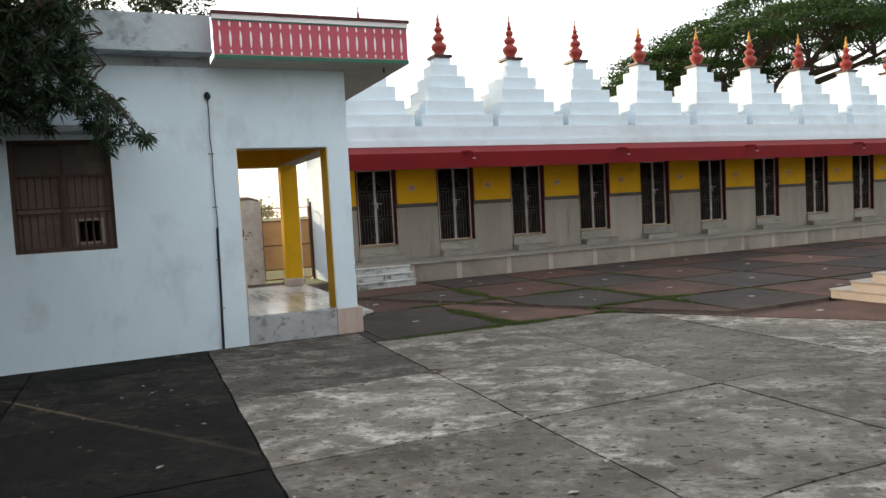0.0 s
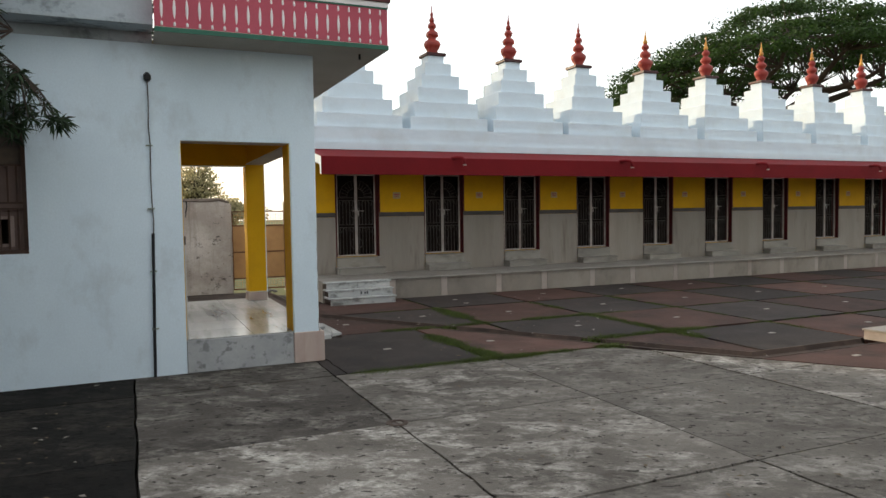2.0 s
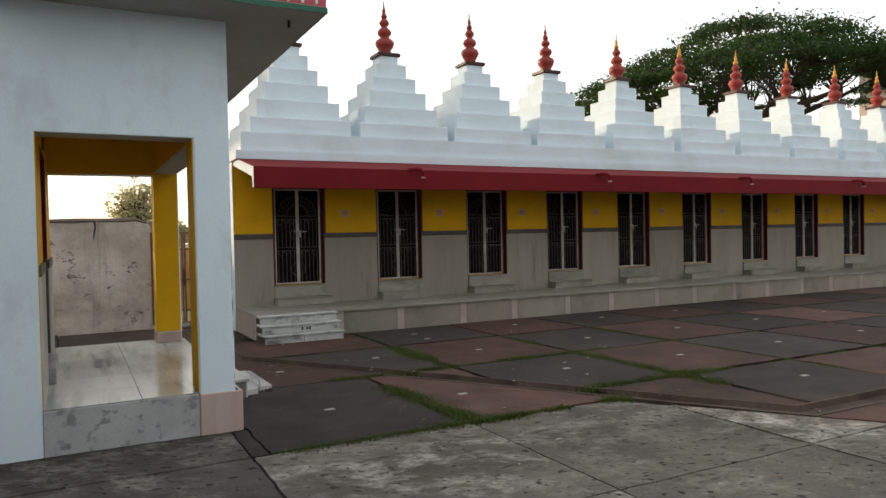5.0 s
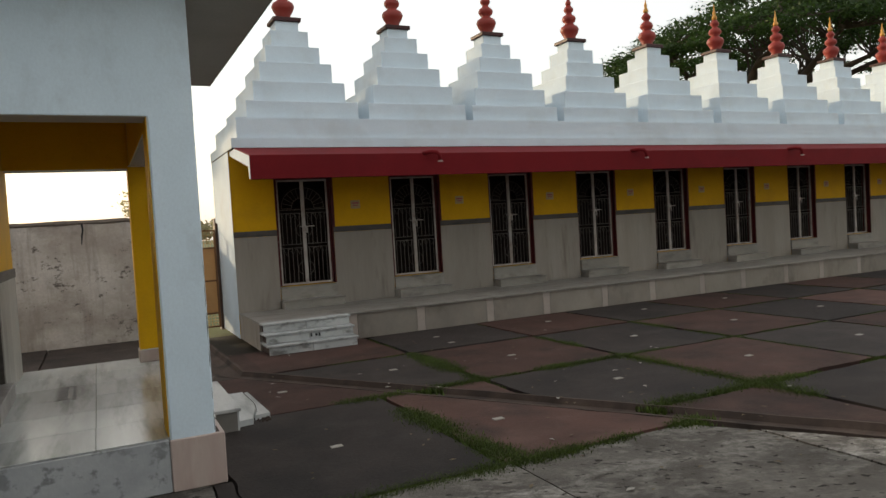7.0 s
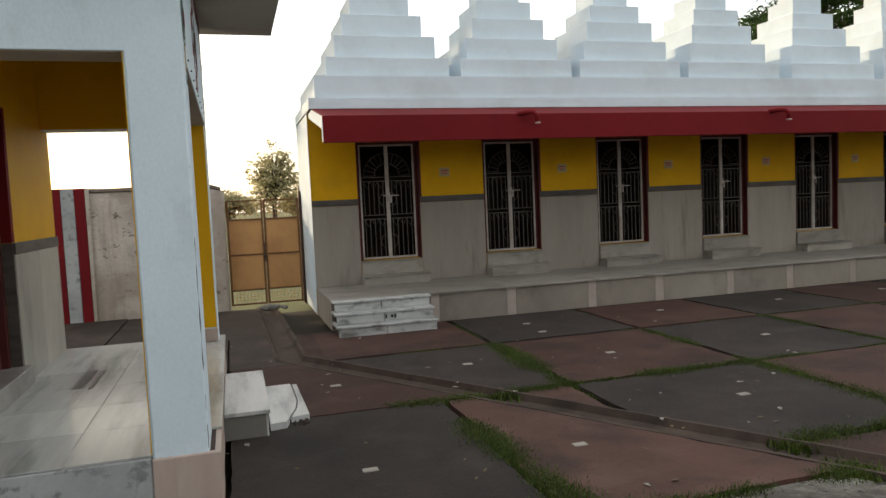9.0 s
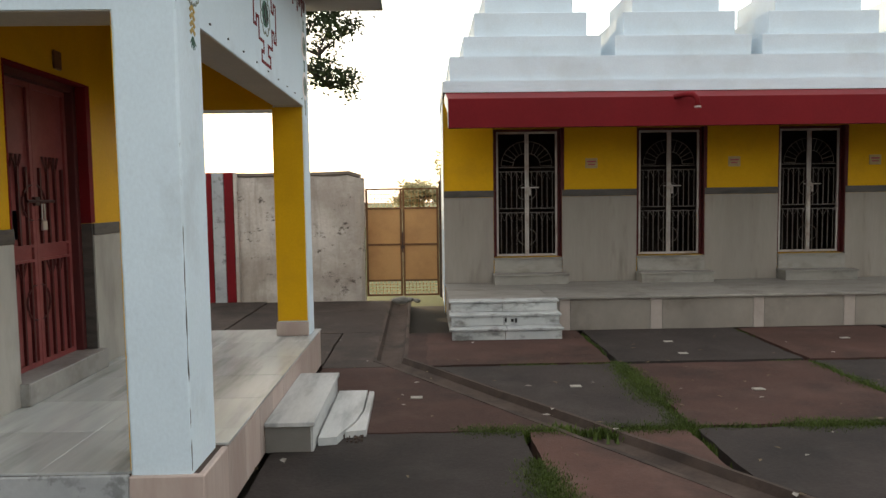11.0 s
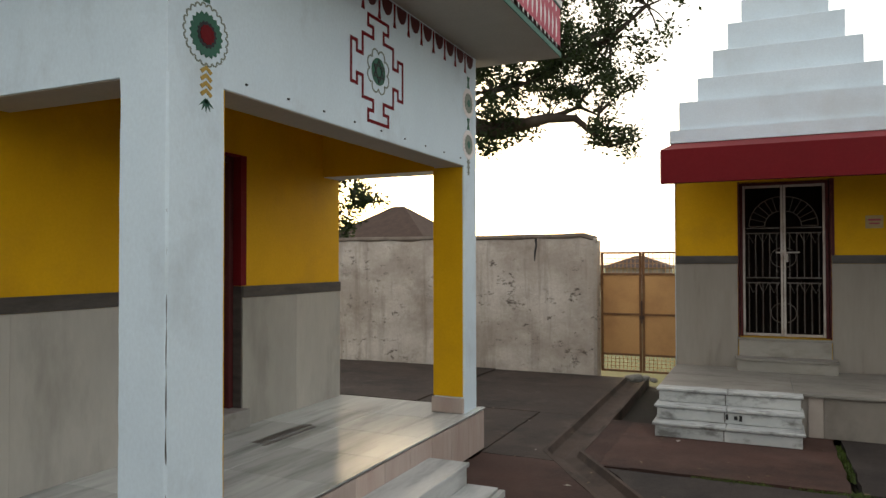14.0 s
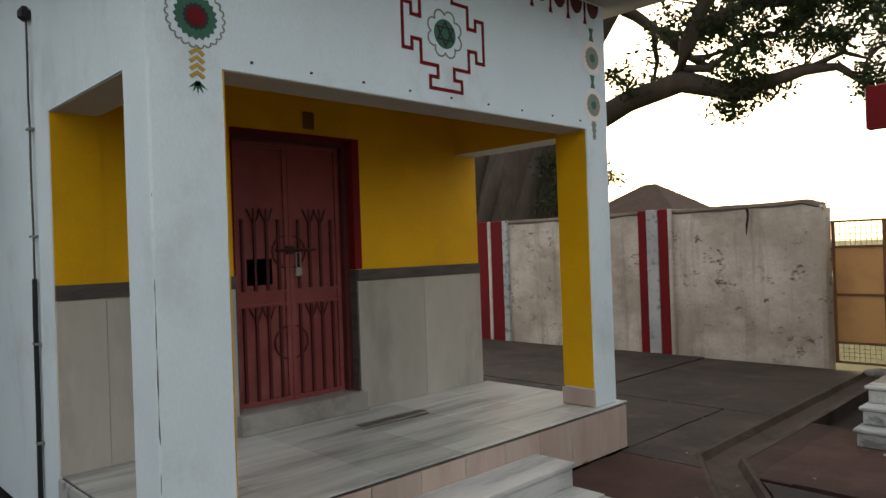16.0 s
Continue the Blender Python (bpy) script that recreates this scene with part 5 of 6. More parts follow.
# concrete slabs
CX = [-14, -11.6, -9.4, -7.5, -5.85, -4.0, -2.13, -0.27, 1.6, 3.5, 5.36, 7.22, 9.1, 11.0]
CY = [-8, -6.2, -4.3, -2.45, -0.6, 1.25, 3.1, 4.93, 6.78, YB]
for i in range(len(CX) - 1):
    for j in range(len(CY) - 1):
        p = rect(CX[i], CY[j], CX[i + 1], CY[j + 1])
        if CX[i + 1] > 7.0 and CY[j + 1] > 5:
            d = math.dist((6.98, 8.57), (8.88, 5.92))
            n = ((5.92 - 8.57) / d, -(8.88 - 6.98) / d)
            p = clip(p, (6.98, 8.57), n) if CY[j] > 5 or CX[i] < 8 else clip(p, (0, 5.92), (0, -1))
        lay(p, DARK_SHADED_CONCRETE if CX[i + 1] < 1.65 else DULL_CONCRETE if CX[i + 1] < 3.55 and CY[j] > 6 else CONCRETE, gap=0.010)
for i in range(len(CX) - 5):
    lay(rect(CX[i], YB, min(CX[i + 1], 3.6), P - 0.01), DARK_SHADED_CONCRETE if CX[i + 1] < 1.65 else DULL_CONCRETE, gap=0.010)
# gutter channel, one mitred run
prof_g = [(-HW - 0.03, -0.12), (-HW - 0.03, 0.006), (-HW + 0.004, 0.008), (-HW + 0.03, -0.045), (0, -0.068), (HW - 0.03, -0.045), (HW - 0.004, 0.008), (HW + 0.03, 0.006), (HW + 0.03, -0.12)]
corners = [GUT[0][0], GUT[1][0], GUT[2][0], GUT[2][1]]
stations = []
for k in range(3):
    a, b = Vector(corners[k]), Vector(corners[k + 1])
    d = (b - a).normalized()
    n = max(int((b - a).length / 0.2), 2)
    for i in range(n + (k == 2)):
        nrm = Vector((-d.y, d.x))
        if i == 0 and k > 0:
            e = (a - Vector(corners[k - 1])).normalized()
            m = (Vector((-e.y, e.x)) + nrm).normalized()
            nrm = m / max(m.dot(nrm), 0.3)
        elif min(i / n, 1 - i / n) * (b - a).length < 0.28 and not (k == 0 and i < n / 2) and not (k == 2 and i > n / 2):
            continue
        stations.append((a + (b - a) * (i / n), nrm))
bm = bmesh.new()
prev = None
for p, nrm in stations:
    ring = []
    for o, z in prof_g:
        w = o * (1 + 0.07 * noise.noise((p.x * 1.7, p.y * 1.7, o * 9)))
        q2 = p + nrm * w
        ring.append(bm.verts.new((q2.x, q2.y, z + 0.005 * noise.noise((p.x * 3, p.y * 3, o * 7)))))
    if prev:
        for q in range(len(ring) - 1):
            bm.faces.new((prev[q], ring[q], ring[q + 1], prev[q + 1]))
    prev = ring
structure("gutter", bm, GUTTER_MAT, "shallow cement drain channel across the paving", "gutter")
# small marker plates set in the slabs
for x, y in ((4.46, 9.77), (5.83, 9.66), (5.9, 12.17), (7.38, 11.97), (4.55, 11.92), (7.53, 10.17), (7.3, 13.95), (7.25, 13.35), (9.29, 13.97), (9.3, 11.97), (11.2, 12.0), (9.4, 8.4), (11.2, 10.1), (13.1, 12.0), (11.2, 13.9), (13.1, 10.1), (13.1, 13.9), (15.0, 12), (15, 10.1), (9.3, 10.1), (11.3, 8.4), (9.0, 6.9)):
    m = thing("marker_plate", "small pale metal plate set in the paving", "plate", (x, y, 0.0))
    part("plate", boxes((-0.048, -0.03, -0.002, 0.048, 0.03, 0.008), bevel=0.003), PLATE, m)
structure("floor_drain", lathe(bmesh.new(), [(0.09, -0.02), (0.09, 0.006), (0.06, 0.008), (0.05, -0.004)], 14, (3.50, 6.79, 0)), GUTTER_MAT, "small clogged floor drain", "drain")

# grass in the joints
verts, faces = [], []


def tuft(x, y, n, spread, tall):
    for _ in range(n):
        px, py = x + random.gauss(0, spread), y + random.gauss(0, spread)
        a = random.uniform(0, 2 * math.pi)
        h, w, lean = tall * random.uniform(0.25, 0.75), 0.012, random.uniform(0.5, 1.7)
        dx, dy = math.cos(a), math.sin(a)
        i = len(verts)
        verts.extend(((px - dy * w, py + dx * w, -0.05), (px + dy * w, py - dx * w, -0.05), (px + dx * h * lean, py + dy * h * lean, h - 0.01)))
        faces.append((i, i + 1, i + 2))


def grass_line(x0, y0, x1, y1, density, spread, tall, cover=0.24):
    d = math.dist((x0, y0), (x1, y1))
    for i in range(int(d / 0.03)):
        t = (i + random.random()) / (d / 0.03)
        x, y = x0 + (x1 - x0) * t, y0 + (y1 - y0) * t
        k = noise.noise((x * 1.1, y * 1.1, 3)) + 0.6 * noise.noise((x * 3.1, y * 3.1, 6)) + cover
        if k > 0:
            tuft(x, y, int(density * k * 3.2) + 1, spread * (0.5 + k), tall)


random.seed(21)
for r in RY_[1:4]:
    grass_line(RX_[1] if r < 9.5 else 5.0, r, 24, r, 9, 0.026, 0.026)
for c in range(0, 9):
    grass_line(RX_[c], 9.3 if RX_[c] > 8 else 10.4, RX_[c], 14.6, 9, 0.026, 0.026)
grass_line(6.47, 13.0, 6.42, 11.05, 100, 0.055, 0.042, 0.55)
grass_line(5.9, 11.05, 8.4, 11.05, 80, 0.05, 0.040, 0.5)
grass_line(5.24, 11.05, 5.42, 8.70, 190, 0.075, 0.05)
grass_line(3.7, YB, 7.1, YB, 90, 0.05, 0.038, 0.45)
grass_line(5.1, YB, 7.1, YB, 80, 0.06, 0.044, 0.6)
grass_line(4.9, 11.05, 5.6, 11.05, 60, 0.045, 0.045, 0.5)
grass_line(7.1, 9.2, 8.9, 9.18, 110, 0.07, 0.044, 0.4)
grass_line(8.36, 11.0, 8.38, 8.6, 100, 0.075, 0.042)
grass_line(5.0, 13.0, 6.5, 13.0, 40, 0.04, 0.032)
grass_line(8.36, 13.0, 8.36, 11.05, 50, 0.05, 0.032)
grass_line(7.6, 9.18, 12.0, 9.18, 40, 0.045, 0.03)
grass_line(8.4, 11.05, 12.0, 11.05, 40, 0.045, 0.03)
grass_line(10.14, 8.5, 10.14, 13.0, 40, 0.045, 0.03)
me = bpy.data.meshes.new("grass")
me.from_pydata(verts, [], faces)
me.materials.append(GRASS)
tagged(new("grass", me), "short green grass growing in the paving joints", "grass", kind="stuff")
# litter of dry leaves
lv, lf_ = [], []
for _ in range(420):
    x, y = random.uniform(-2, 9), random.uniform(2, 15)
    if x < 3.6 and 9.4 < y < 13.2:
        continue
    a, s = random.uniform(0, 6.28), random.uniform(0.012, 0.035)
    c_, s_ = math.cos(a), math.sin(a)
    i = len(lv)
    for u, v, w in ((-s, 0, 0), (0, s * 0.45, 0.006), (s, 0, 0.002), (0, -s * 0.45, 0.004)):
        lv.append((x + c_ * u - s_ * v, y + s_ * u + c_ * v, 0.008 + w))
    lf_.append((i, i + 1, i + 2, i + 3))
me = bpy.data.meshes.new("leaf_litter")
me.from_pydata(lv, [], lf_)
me.materials.append(mat("dry_leaf", (0.16, 0.12, 0.07), (0.09, 0.07, 0.05), 0.8, 6, 30, 0.0))
tagged(new("leaf_litter", me), "scattered small dry leaves on the paving", "leaves", kind="stuff")

sv, sf = [], []
for _ in range(90):
    x, y = random.uniform(-1, 9), random.uniform(2.5, 14.5)
    if x < 3.7 and 9.4 < y < 13.2:
        continue
    a, s = random.uniform(0, 6.28), random.uniform(0.012, 0.04)
    c_, s_ = math.cos(a), math.sin(a)
    i = len(sv)
    for u, v, w in ((-s, -s * 0.4, 0), (-s * 0.3, s * 0.5, 0.005), (s, s * 0.3, 0.002), (s * 0.5, -s * 0.5, 0.006)):
        sv.append((x + c_ * u - s_ * v, y + s_ * u + c_ * v, 0.007 + w))
    sf.append((i, i + 1, i + 2, i + 3))
me = bpy.data.meshes.new("paper_scrap")
me.from_pydata(sv, [], sf)
me.materials.append(PLATE)
tagged(new("paper_scrap", me), "small pale scraps scattered on the paving", "litter", kind="stuff")

# ---- temple steps beside the yard ----
ts = thing("temple_steps", "pale stone steps of three treads beside the yard", "steps", (10.0, 6.56, 0))
for i in range(3):
    part("step", boxes((0.015, 0.0, 0.137 * i, 1.5, 0.98 - 0.32 * i, 0.137 * i + 0.110)), PALE_PINK, ts, "pinkish stone step body")
    part("tread", boxes((0.0, 0.0, 0.137 * i + 0.112, 1.5, 1.0 - 0.32 * i, 0.137 * (i + 1)), bevel=0.004), STAIR_MARBLE, ts)
pp = thing("painted_screen_wall", "low red painted wall with a white edge post", "wall", (9.93, 6.36, 0))
part("edge_post", boxes((0, 0, 0, 0.05, 0.14, 2.26), bevel=0.006), WHITE_PAINT, pp, "white painted edge post")
part("red_panel", boxes((0.052, 0.01, 0, 2.0, 0.13, 2.24)), RED_PAINT, pp)

# ---- concrete house far behind the shrine row ----
hs = thing("concrete_house", "grey unpainted concrete house with flat roof", "house", (46.5, 24.6, -0.16))
part("wall", boxes((0, 0, 0, 9, 6.4, 12.4)), HOUSE_CEMENT, hs)
part("roof", boxes((-0.2, -0.2, 12.4, 9.2, 6.6, 12.8)), HOUSE_CEMENT, hs)
part("ledge", boxes((-0.4, -0.4, 9.5, 9, 0, 9.7), (-0.4, 0, 9.5, 0, 6.4, 9.7)), HOUSE_CEMENT, hs)
part("lower_wall", boxes((-0.06, -0.06, 4.6, 9, 0, 9.4), (-0.06, 0, 4.6, 0, 6.4, 9.4)), PALE_PINK, hs, "pale painted storey below the ledge")


# ---- trees ----
def leaf_cloud(centres, per, spread, size, rng, narrow=0.45, droop=0.0):
    """Leaf quads scattered round points; centres is an (n, 4) array of x, y, z and spread factor."""
    c = np.repeat(centres[:, :3], per, axis=0)
    f = np.repeat(centres[:, 3], per)[:, None]
    n = len(c)
    pos = c + rng.normal(0, 1, (n, 3)) * np.array(spread) * f
    d = rng.normal(0, 1, (n, 3))
    d[:, 2] = d[:, 2] * 0.6 - droop
    d /= np.linalg.norm(d, axis=1)[:, None]
    s = np.cross(d, rng.normal(0, 1, (n, 3)))
    s /= np.linalg.norm(s, axis=1)[:, None] + 1e-9
    L = size * rng.uniform(0.6, 1.4, (n, 1))
    v = np.stack([pos, pos + d * L * 0.5 + s * L * narrow * 0.5, pos + d * L, pos + d * L * 0.5 - s * L * narrow * 0.5], axis=1).reshape(-1, 3)
    q = np.arange(4 * n).reshape(-1, 4)
    return v, q


def leaves_part(name, v, q, material, parent, label=""):
    me = bpy.data.meshes.new(name)
    me.from_pydata(v.tolist(), [], q.tolist())
    me.materials.append(material)
    o = new(name, me)
    o.parent = parent
    if label:
        o["label"] = label
    return o


def branch(p, d, length, r, depth, rng, limbs, tips, gravity=0.0, kink=0.35, twig=0.5):
    """A crooked limb that forks; adds its tubes and the places of its leaves."""
    pts, rad = [Vector(p)], [r]
    d = Vector(d).normalized()
    n = 5
    for i in range(n):
        d = (d + Vector(rng.normal(0, 1, 3)) * kink * 0.4 + Vector((0, 0, gravity))).normalized()
        pts.append(pts[-1] + d * length / n)
        rad.append(r * (1 - 0.5 * (i + 1) / n))
    limbs.append((pts, rad))
    if depth == 0:
        for i in range(1, n + 1):
            tips.append((*pts[i], 1.0))
        return
    for k in range(3 if depth > 1 else 4):
        i = int(rng.integers(2, n + 1))
        nd = (d + Vector(rng.normal(0, 1, 3)) * 0.75).normalized()
        branch(pts[i], nd, length * rng.uniform(0.5, 0.8), rad[i] * 0.7, depth - 1, rng, limbs, tips, gravity, kink)


def limb_mesh(limbs, low=0.012):
    bm = bmesh.new()
    for pts, rad in limbs:
        if rad[0] > low:
            tube(bm, pts, rad, 8 if rad[0] > 0.1 else 5)
    return bm


def pads(centres, spread, per, size, rng, narrow=0.5, droop=0.2):
    return leaf_cloud(np.array([(*c, s) for c, s in centres]), per, spread, size, rng, narrow, droop)


# old tree beyond the boundary wall, drawn at half size and then grown
GROW = 1.78
TREE_AT = (-9.21, 28.86, -0.16)
rng = np.random.default_rng(5)
t1 = thing("old_tree", "gnarled old tree with dark bark beyond the wall", "tree", TREE_AT)
bm = bmesh.new()
tube(bm, [(-0.75, -0.3, 0), (-0.68, -0.25, 1.2), (-0.6, -0.2, 2.4), (-0.35, -0.1, 3.6), (0.0, 0, 4.6)], [1.05, 0.95, 0.86, 0.76, 0.5], 18)
tube(bm, [(-1.55, -0.8, 0), (-1.5, -0.75, 1.6), (-1.35, -0.6, 3.0), (-1.2, -0.4, 4.4), (-1.3, -0.3, 5.6)], [0.5, 0.42, 0.38, 0.33, 0.2], 12)
for a in (0.3, 1.2, 2.4, 3.4, 4.3, 5.4):
    tube(bm, [(0.95 * math.cos(a) - 0.75, 0.95 * math.sin(a) - 0.3, 0), (0.78 * math.cos(a) - 0.65, 0.78 * math.sin(a) - 0.25, 1.5), (0.72 * math.cos(a + 0.3) - 0.5, 0.72 * math.sin(a + 0.3) - 0.2, 2.8), (0.5 * math.cos(a + 0.4) - 0.25, 0.5 * math.sin(a + 0.4) - 0.1, 4.0)], [0.34, 0.27, 0.22, 0.15], 8)
part("trunk", bm, BARK, t1, smooth=True)
main_limb = [(0.2, 0, 3.5), (1.3, -0.3, 4.0), (2.3, -0.5, 4.25), (3.3, -0.5, 4.4), (4.2, -0.5, 4.05), (5.2, -0.5, 4.2), (5.65, -0.5, 4.15), (6.2, -0.5, 3.65), (6.6, -0.5, 3.72)]
limbs = [([Vector(p) for p in main_limb], [0.30, 0.24, 0.20, 0.19, 0.13, 0.09, 0.06, 0.035, 0.02]),
         ([Vector(p) for p in ((3.2, -0.5, 4.38), (3.45, -0.6, 4.95), (3.75, -0.6, 5.5), (4.3, -0.5, 6.1), (5.0, -0.4, 6.6))], [0.17, 0.15, 0.12, 0.09, 0.05]),
         ([Vector(p) for p in ((3.6, -0.6, 5.2), (4.5, -0.6, 5.35), (5.4, -0.5, 5.15), (6.2, -0.4, 5.45), (6.8, -0.4, 5.9))], [0.12, 0.09, 0.07, 0.05, 0.025]),
         ([Vector(p) for p in ((3.35, -0.5, 4.6), (3.8, -0.55, 4.5), (4.2, -0.5, 4.75), (4.9, -0.5, 4.85))], [0.07, 0.06, 0.05, 0.03]),
         ([Vector(p) for p in ((5.2, -0.5, 4.2), (5.7, -0.45, 4.35), (6.0, -0.4, 4.2))], [0.05, 0.035, 0.02])]
for p, d, L, r in (((0.2, 0, 4.4), (-0.5, 0.2, 1), 3.2, 0.3), ((0.2, 0, 4.4), (0.4, 0.6, 1), 3.0, 0.28), ((0.2, 0, 4.2), (-1, -0.2, 0.5), 3.0, 0.2), ((0.2, 0, 4.5), (0.5, -0.3, 1), 3.0, 0.25)):
    tips = []
    branch(p, d, L, r, 2, rng, limbs, tips, 0.02)
    v, q = leaf_cloud(np.array(tips), 30, (0.24, 0.24, 0.18), 0.13, rng, 0.5, 0.3)
    leaves_part("crown", v, q, LEAF_TREE, t1)
clumps = []
for x, z, r, n in ((1.4, 3.0, 0.28, 20), (-1.2, 2.6, 0.3, 10), (0.85, 2.6, 0.3, 18), (0.8, 3.4, 0.25, 12), (2.62, 4.35, 0.20, 4), (3.5, 5.3, 0.40, 16), (4.2, 4.2, 0.24, 16), (4.12, 3.85, 0.17, 12), (4.5, 4.1, 0.18, 9), (2.0, 4.75, 0.18, 7), (4.6, 4.45, 0.28, 12), (4.9, 5.15, 0.48, 40), (5.5, 5.3, 0.50, 44), (6.1, 5.0, 0.45, 30), (5.85, 4.7, 0.35, 20),
                   (5.2, 4.75, 0.35, 20), (6.3, 3.72, 0.18, 7), (6.5, 3.85, 0.16, 6), (6.05, 3.95, 0.16, 4), (4.3, 5.9, 0.55, 34), (5.2, 6.3, 0.6, 34), (6.2, 5.9, 0.5, 26), (6.9, 6.1, 0.4, 14), (3.6, 6.2, 0.5, 18), (4.2, 5.0, 0.3, 10)):
    for _ in range(max(int(n * 0.8), 5)):
        c = (x + rng.normal(0, r * 0.75), -0.5 + rng.normal(0, r), z + rng.normal(0, r * 0.55))
        clumps.append((c, 1.0))
        near = min((p for l_, _ in limbs[:5] for p in l_), key=lambda p: (p - Vector(c)).length)
        if rng.random() < 0.6:
            limbs.append(([near, (near + Vector(c)) / 2 + Vector((0, 0, 0.05)), Vector(c)], [0.02, 0.014, 0.008]))
v, q = pads(clumps, (0.105, 0.105, 0.072), 74, 0.080, rng)
leaves_part("crown", v, q, LEAF_TREE, t1)
for pts, rad in limbs:
    if rad[0] > 0.03:
        part("limb", tube(bmesh.new(), pts, rad, 8), BARK, t1, smooth=True)
bm = bmesh.new()
for pts, rad in limbs:
    if rad[0] <= 0.03:
        tube(bm, pts, rad, 4)
tagged(part("twig", bm, BARK, t1), kind="stuff")
for o in t1.children:
    for v_ in o.data.vertices:
        v_.co = (v_.co.x * GROW, v_.co.y * GROW, max(v_.co.z * GROW - 1.35, 0.0))

# wide rain tree behind the shrine row
rng = np.random.default_rng(8)
t2 = thing("rain_tree", "wide spreading rain tree with a dense dark crown", "tree", (32.3, 29.0, -0.16))
part("trunk", tube(bmesh.new(), [(0, 0, 0), (0.1, 0, 2.5), (0, 0.1, 4.6), (0.1, 0.2, 6.0)], [0.9, 0.7, 0.6, 0.5], 14), BARK, t2, smooth=True)
boughs = []
for k in range(9):
    a = 2 * math.pi * k / 9 + 0.25
    r = 5.2 + 0.8 * (k % 3)
    pts = [Vector((0.1, 0.1, 5.2 + 0.1 * k))]
    for i in range(1, 6):
        f = i / 5
        pts.append(Vector((r * f * math.cos(a + 0.25 * math.sin(3 * f + k)), r * f * math.sin(a + 0.25 * math.sin(3 * f + k)), 5.6 + 3.4 * f ** 0.7 + rng.normal(0, 0.15))))
    boughs.append(pts)
    part("limb", tube(bmesh.new(), pts, [0.32, 0.26, 0.20, 0.15, 0.10, 0.05], 7), BARK, t2, smooth=True)
centres = []
bm = bmesh.new()
for _ in range(760):
    r, a = 8.4 * math.sqrt(rng.random()), rng.uniform(0, 2 * math.pi)
    x, y = r * math.cos(a), r * math.sin(a)
    side = 0.67 * x - 0.74 * y
    lift = 0.2 + 0.5 * math.tanh((side + 1.2) / 1.6)
    layer = (0.95, 0.55, 0.2)[int(rng.integers(0, 3))]
    z = 8.0 + lift + 3.5 * (1 - (r / 8.7) ** 2) * layer + rng.normal(0, 0.14) + 0.35 * noise.noise((x * 0.5, y * 0.5, layer * 5))
    c = Vector((x, y, z))
    if noise.noise(Vector((x * 0.55, y * 0.55, z * 0.8))) < (0.02 if layer < 0.5 else -0.12):
        continue
    centres.append((tuple(c), rng.uniform(0.6, 1.2)))
    near = min((p for b_ in boughs for p in b_[2:]), key=lambda p: (p - c).length)
    tube(bm, [near, (near + c) / 2 + Vector((0, 0, -0.15)), c], [0.05, 0.032, 0.014], 4)
tagged(part("twig", bm, BARK, t2), kind="stuff")
v, q = pads(centres, (0.50, 0.50, 0.085), 210, 0.15, rng, 0.5, 0.05)
leaves_part("crown", v, q, LEAF_RAIN, t2)

# small trees far beyond the gate
rng = np.random.default_rng(3)
for lab, x, y, h, wd, sz in (("hazy round tree far beyond the gate", 8.6, 90, 9.4, 3.4, 0.34), ("low hazy tree far beyond the gate", 13.0, 95, 4.4, 4.4, 0.5), ("low hazy tree far beyond the gate", 3.5, 110, 4.6, 4.0, 0.5)):
    ft = thing("far_tree", lab, "tree", (x, y, -0.16))
    part("trunk", tube(bmesh.new(), [(0, 0, 0), (0.1, 0, h * 0.4), (0, 0, h * 0.75)], [0.03 * h, 0.024 * h, 0.012 * h], 8), BARK, ft)
    cs = []
    bm = bmesh.new()
    for _ in range(150):
        d = Vector(rng.normal(0, 1, 3)).normalized() * rng.uniform(0.3, 1.0)
        c = Vector((d.x * wd * 0.9 * (1.15 - 0.5 * max(d.z, 0)), d.y * wd * 0.85, h * 0.56 + d.z * h * 0.42))
        if noise.noise(c * 2.0 / wd + Vector((x, 0, 0))) < -0.08:
            continue
        cs.append((tuple(c), rng.uniform(0.7, 1.3)))
        tube(bm, [(0, 0, h * 0.45), c * 0.6 + Vector((0, 0, h * 0.15)), c], [0.012 * h, 0.008 * h, 0.003 * h], 4)
    tagged(part("twig", bm, BARK, ft), kind="stuff")
    v, q = pads(cs, (wd * 0.13, wd * 0.13, wd * 0.08), 46, sz, rng, 0.6)
    leaves_part("crown", v, q, LEAF_FAR, ft)

# feathery tree in front of the window wall
rng = np.random.default_rng(12)
t3 = thing("feathery_tree", "small tree with dark feathery narrow leaves", "tree", (-1.75, 8.35, 0))
part("trunk", tube(bmesh.new(), [(0, 0, 0), (0.05, 0.05, 1.2), (0.0, 0.0, 2.3), (0.15, 0, 3.6), (0.2, 0, 4.6)], [0.13, 0.11, 0.09, 0.06, 0.03], 10), BARK, t3, smooth=True)
tufts, bm = [], bmesh.new()
for _ in range(2700):
    x = rng.uniform(-1.5, 2.62)
    z = rng.uniform(2.62, 5.2)
    edge = 2.35 + 0.22 * noise.noise((z * 2.2, 1.0, 4.0)) + (0.25 if z < 2.9 else 0)
    if x > edge:
        continue
    if z < 2.8 and noise.noise((x * 2.1, 3.0, 1.0)) < 0.0:
        continue
    tufts.append(Vector((x, rng.uniform(-0.15, 0.65), z)))
for x, z in ((2.5, 2.62), (2.65, 2.58), (2.78, 2.52), (2.42, 2.5), (2.5, 2.44), (2.35, 2.66), (2.84, 2.48), (2.25, 2.75)):
    for _ in range(3):
        tufts.append(Vector((x + rng.normal(0, 0.04), 0.35 + rng.normal(0, 0.08), z + rng.normal(0, 0.04))))
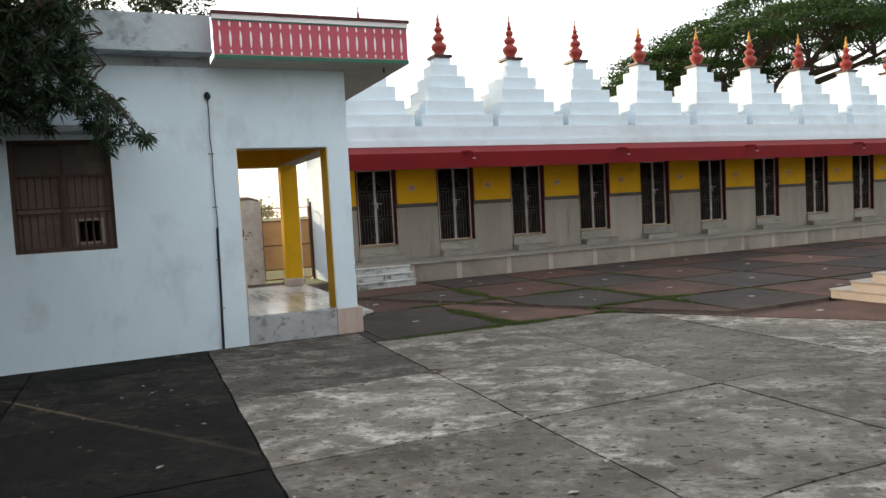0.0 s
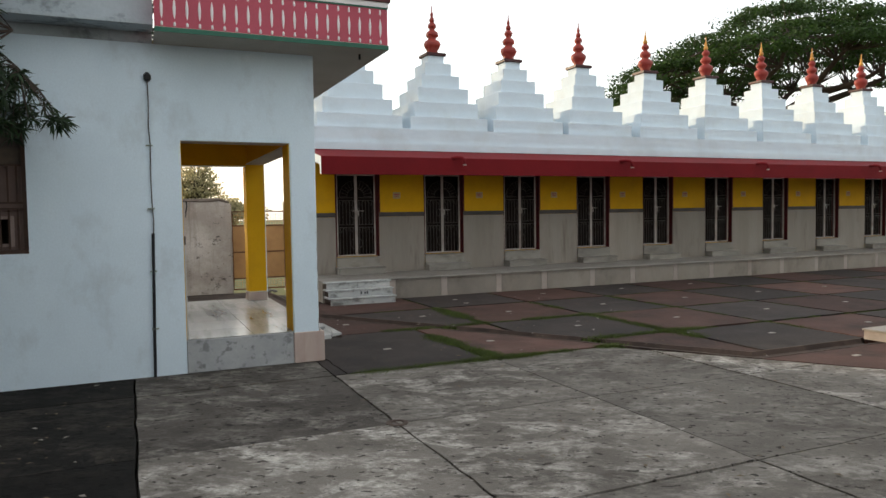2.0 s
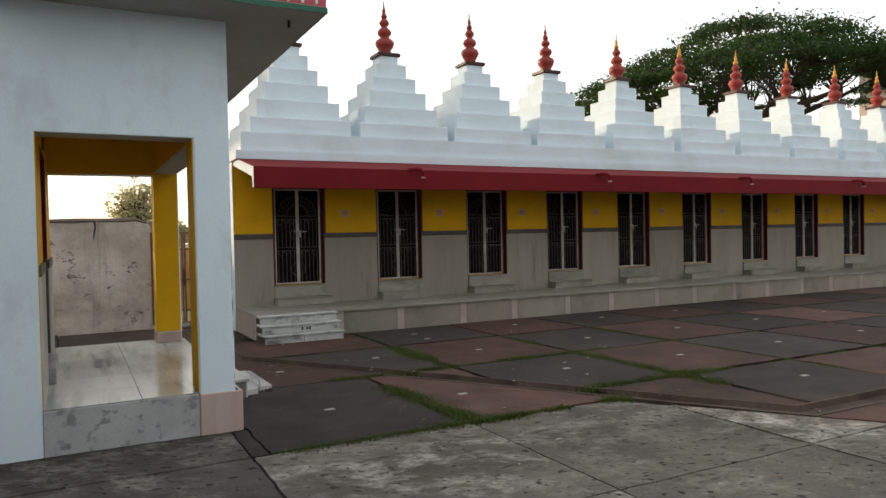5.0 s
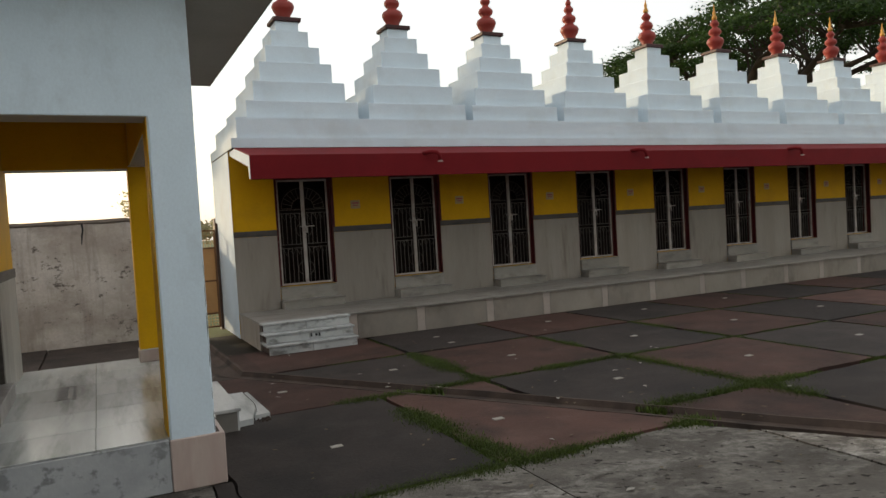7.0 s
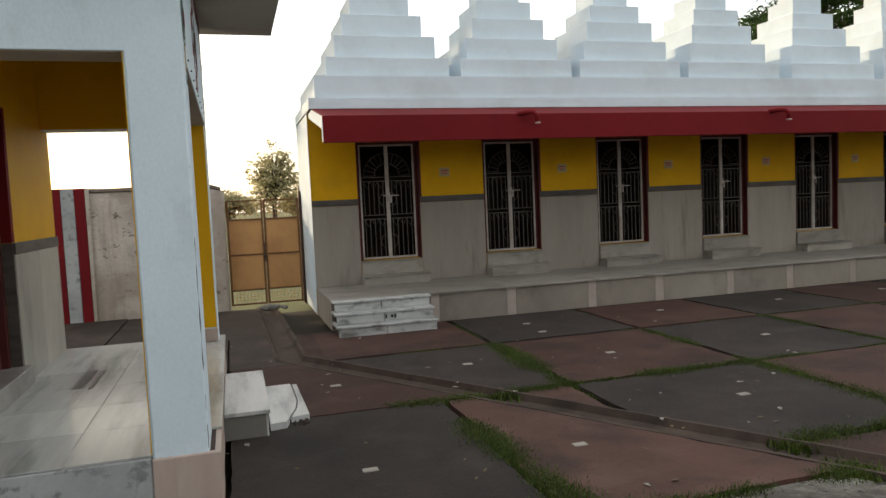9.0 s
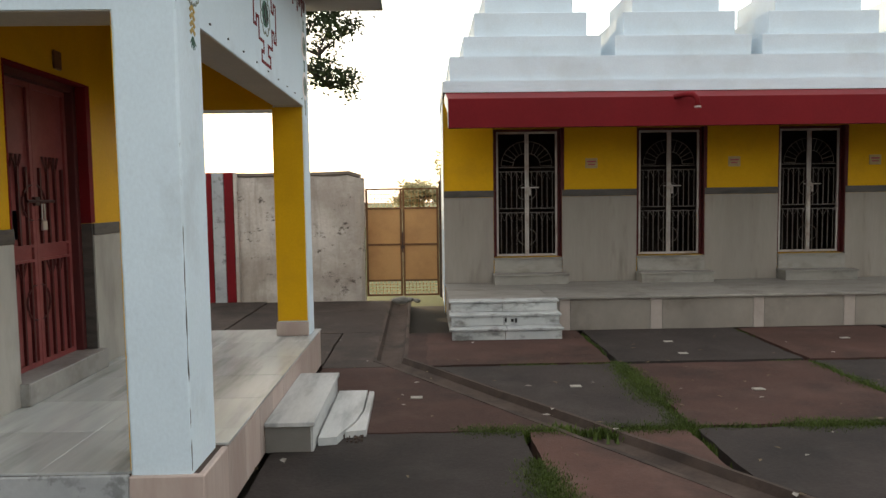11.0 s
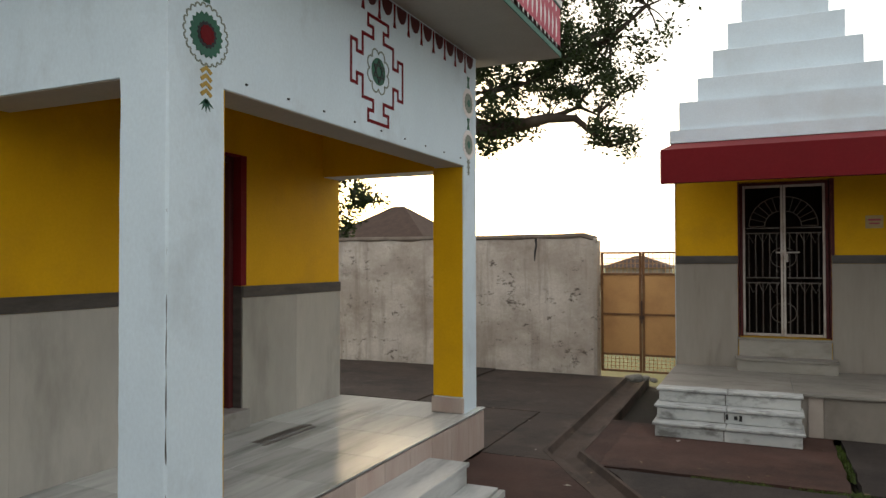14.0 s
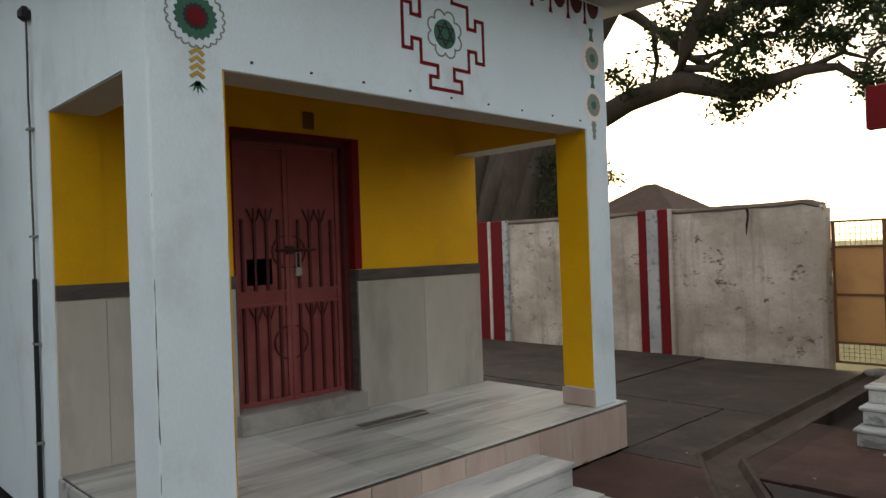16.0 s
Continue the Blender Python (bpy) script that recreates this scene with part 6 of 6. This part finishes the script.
# Out-of-view crown, added to shade the slabs at the left.
for _ in range(6200):
    tufts.append(Vector((rng.uniform(-4.2, 1.6), rng.uniform(-4.8, 0.3), rng.uniform(2.5, 4.8))))
boughs = []
for k in range(14):
    a = math.pi * (0.98 + 0.8 * k / 13)
    z0 = 2.0 + 0.1 * k
    pts = [Vector((0.02, 0.0, z0))]
    for i in range(1, 6):
        f = i / 5
        pts.append(Vector((3.6 * f * math.cos(a), 4.0 * f * math.sin(a), z0 + 1.4 * f - 0.3 * f * f)))
    boughs.append(pts)
    part("limb", tube(bmesh.new(), pts, [0.06, 0.05, 0.04, 0.03, 0.02, 0.01], 6), BARK, t3)
for k in range(8):
    z0 = 2.5 + 0.28 * k
    pts = [Vector((0.05, 0.02, z0))]
    for i in range(1, 6):
        f = i / 5
        pts.append(Vector((2.5 * f, 0.25 + 0.2 * math.sin(k + 2 * f), z0 + 0.75 * f - 0.25 * f * f)))
    boughs.append(pts)
    part("limb", tube(bmesh.new(), pts, [0.04, 0.034, 0.028, 0.02, 0.014, 0.007], 6), BARK, t3)
for c in tufts:
    near = min((p for b_ in boughs for p in b_[1:]), key=lambda p: (p - c).length)
    tube(bm, [near, (near + c) / 2 + Vector((0, 0, 0.03)), c], [0.008, 0.006, 0.004], 3)
tagged(part("twig", bm, BARK, t3), kind="stuff")
vs, fs = [], []
for c in tufts:
    for _ in range(18):
        d = Vector(rng.normal(0, 1, 3)) + Vector((0.35, 0, -0.25))
        d.normalize()
        s = d.cross(Vector(rng.normal(0, 1, 3))).normalized() * 0.010
        L = rng.uniform(0.09, 0.17)
        o = c - d * 0.01
        m = o + d * L * 0.55 + Vector((0, 0, 0.006))
        e = o + d * L - Vector((0, 0, 0.02))
        i = len(vs)
        vs.extend((tuple(o), tuple(m + s), tuple(e), tuple(m - s)))
        fs.append((i, i + 1, i + 2, i + 3))
leaves_part("crown", np.array(vs), np.array(fs), LEAF_NEAR, t3)

# ---- huts with hipped roofs far beyond the wall ----
for x, y, w, ez, az, lab in ((-13.0, 43.0, 3.1, 3.1, 4.95, "plastered hut with a brown hipped roof"), (-0.9, 51.0, 2.0, 1.45, 2.15, "small hut with a low brown roof")):
    hut = thing("hut", lab, "hut", (x, y, -0.16))
    part("wall", boxes((-w * 0.85, -w * 0.85, 0, w * 0.85, w * 0.85, ez + 0.05)), ROUGH_WALL, hut)
    bm = bmesh.new()
    rv = [bm.verts.new(p) for p in ((-w, -w, ez), (w, -w, ez), (w, w, ez), (-w, w, ez), (-0.12 * w, 0, az), (0.12 * w, 0, az))]
    for f in ((0, 1, 5, 4), (1, 2, 5), (2, 3, 4, 5), (3, 0, 4), (3, 2, 1, 0)):
        bm.faces.new([rv[i] for i in f])
    part("roof", bm, ROOF_TILE, hut)

# ---- unseen walls closing the yard to the west and south, some for shade ----
structure("wall_yard_west", boxes((-14.3, -8, -0.05, -14.0, 9.5, 3.2)), ROUGH_WALL, "plain boundary wall of the yard", "wall")
# Added out of view; the gap at its end shapes the sun streak.
structure("wall_neighbour", boxes((-14.0, P, -0.05, -1.47, P + 0.25, 3.6)), WHITEWASH, "unseen wall added beside the porch building to narrow the sunbeam", "wall")
structure("wall_yard_south", boxes((-14.3, -8.3, -0.05, 45, -8.0, 3.2)), ROUGH_WALL, "plain boundary wall of the yard", "wall")
# Added out of view to keep sky light off the left ground.
structure("wall_left_house", boxes((-6.5, -7.9, -0.05, -6.2, 9.4, 7.5)), ROUGH_WALL, "unseen wall added to block sky light at the left", "wall")
# Assumed temple block, out of view, sized to darken the row's right end.
structure("wall_temple", boxes((11.0, -6.0, -0.05, 24.0, 5.9, 8.0)), WHITEWASH, "unseen main temple block, assumed from the steps, blocking sky light", "wall")
structure("wall_yard_east", boxes((45, -8.3, -0.05, 45.3, 18.2, 3.2)), ROUGH_WALL, "plain boundary wall of the yard", "wall")
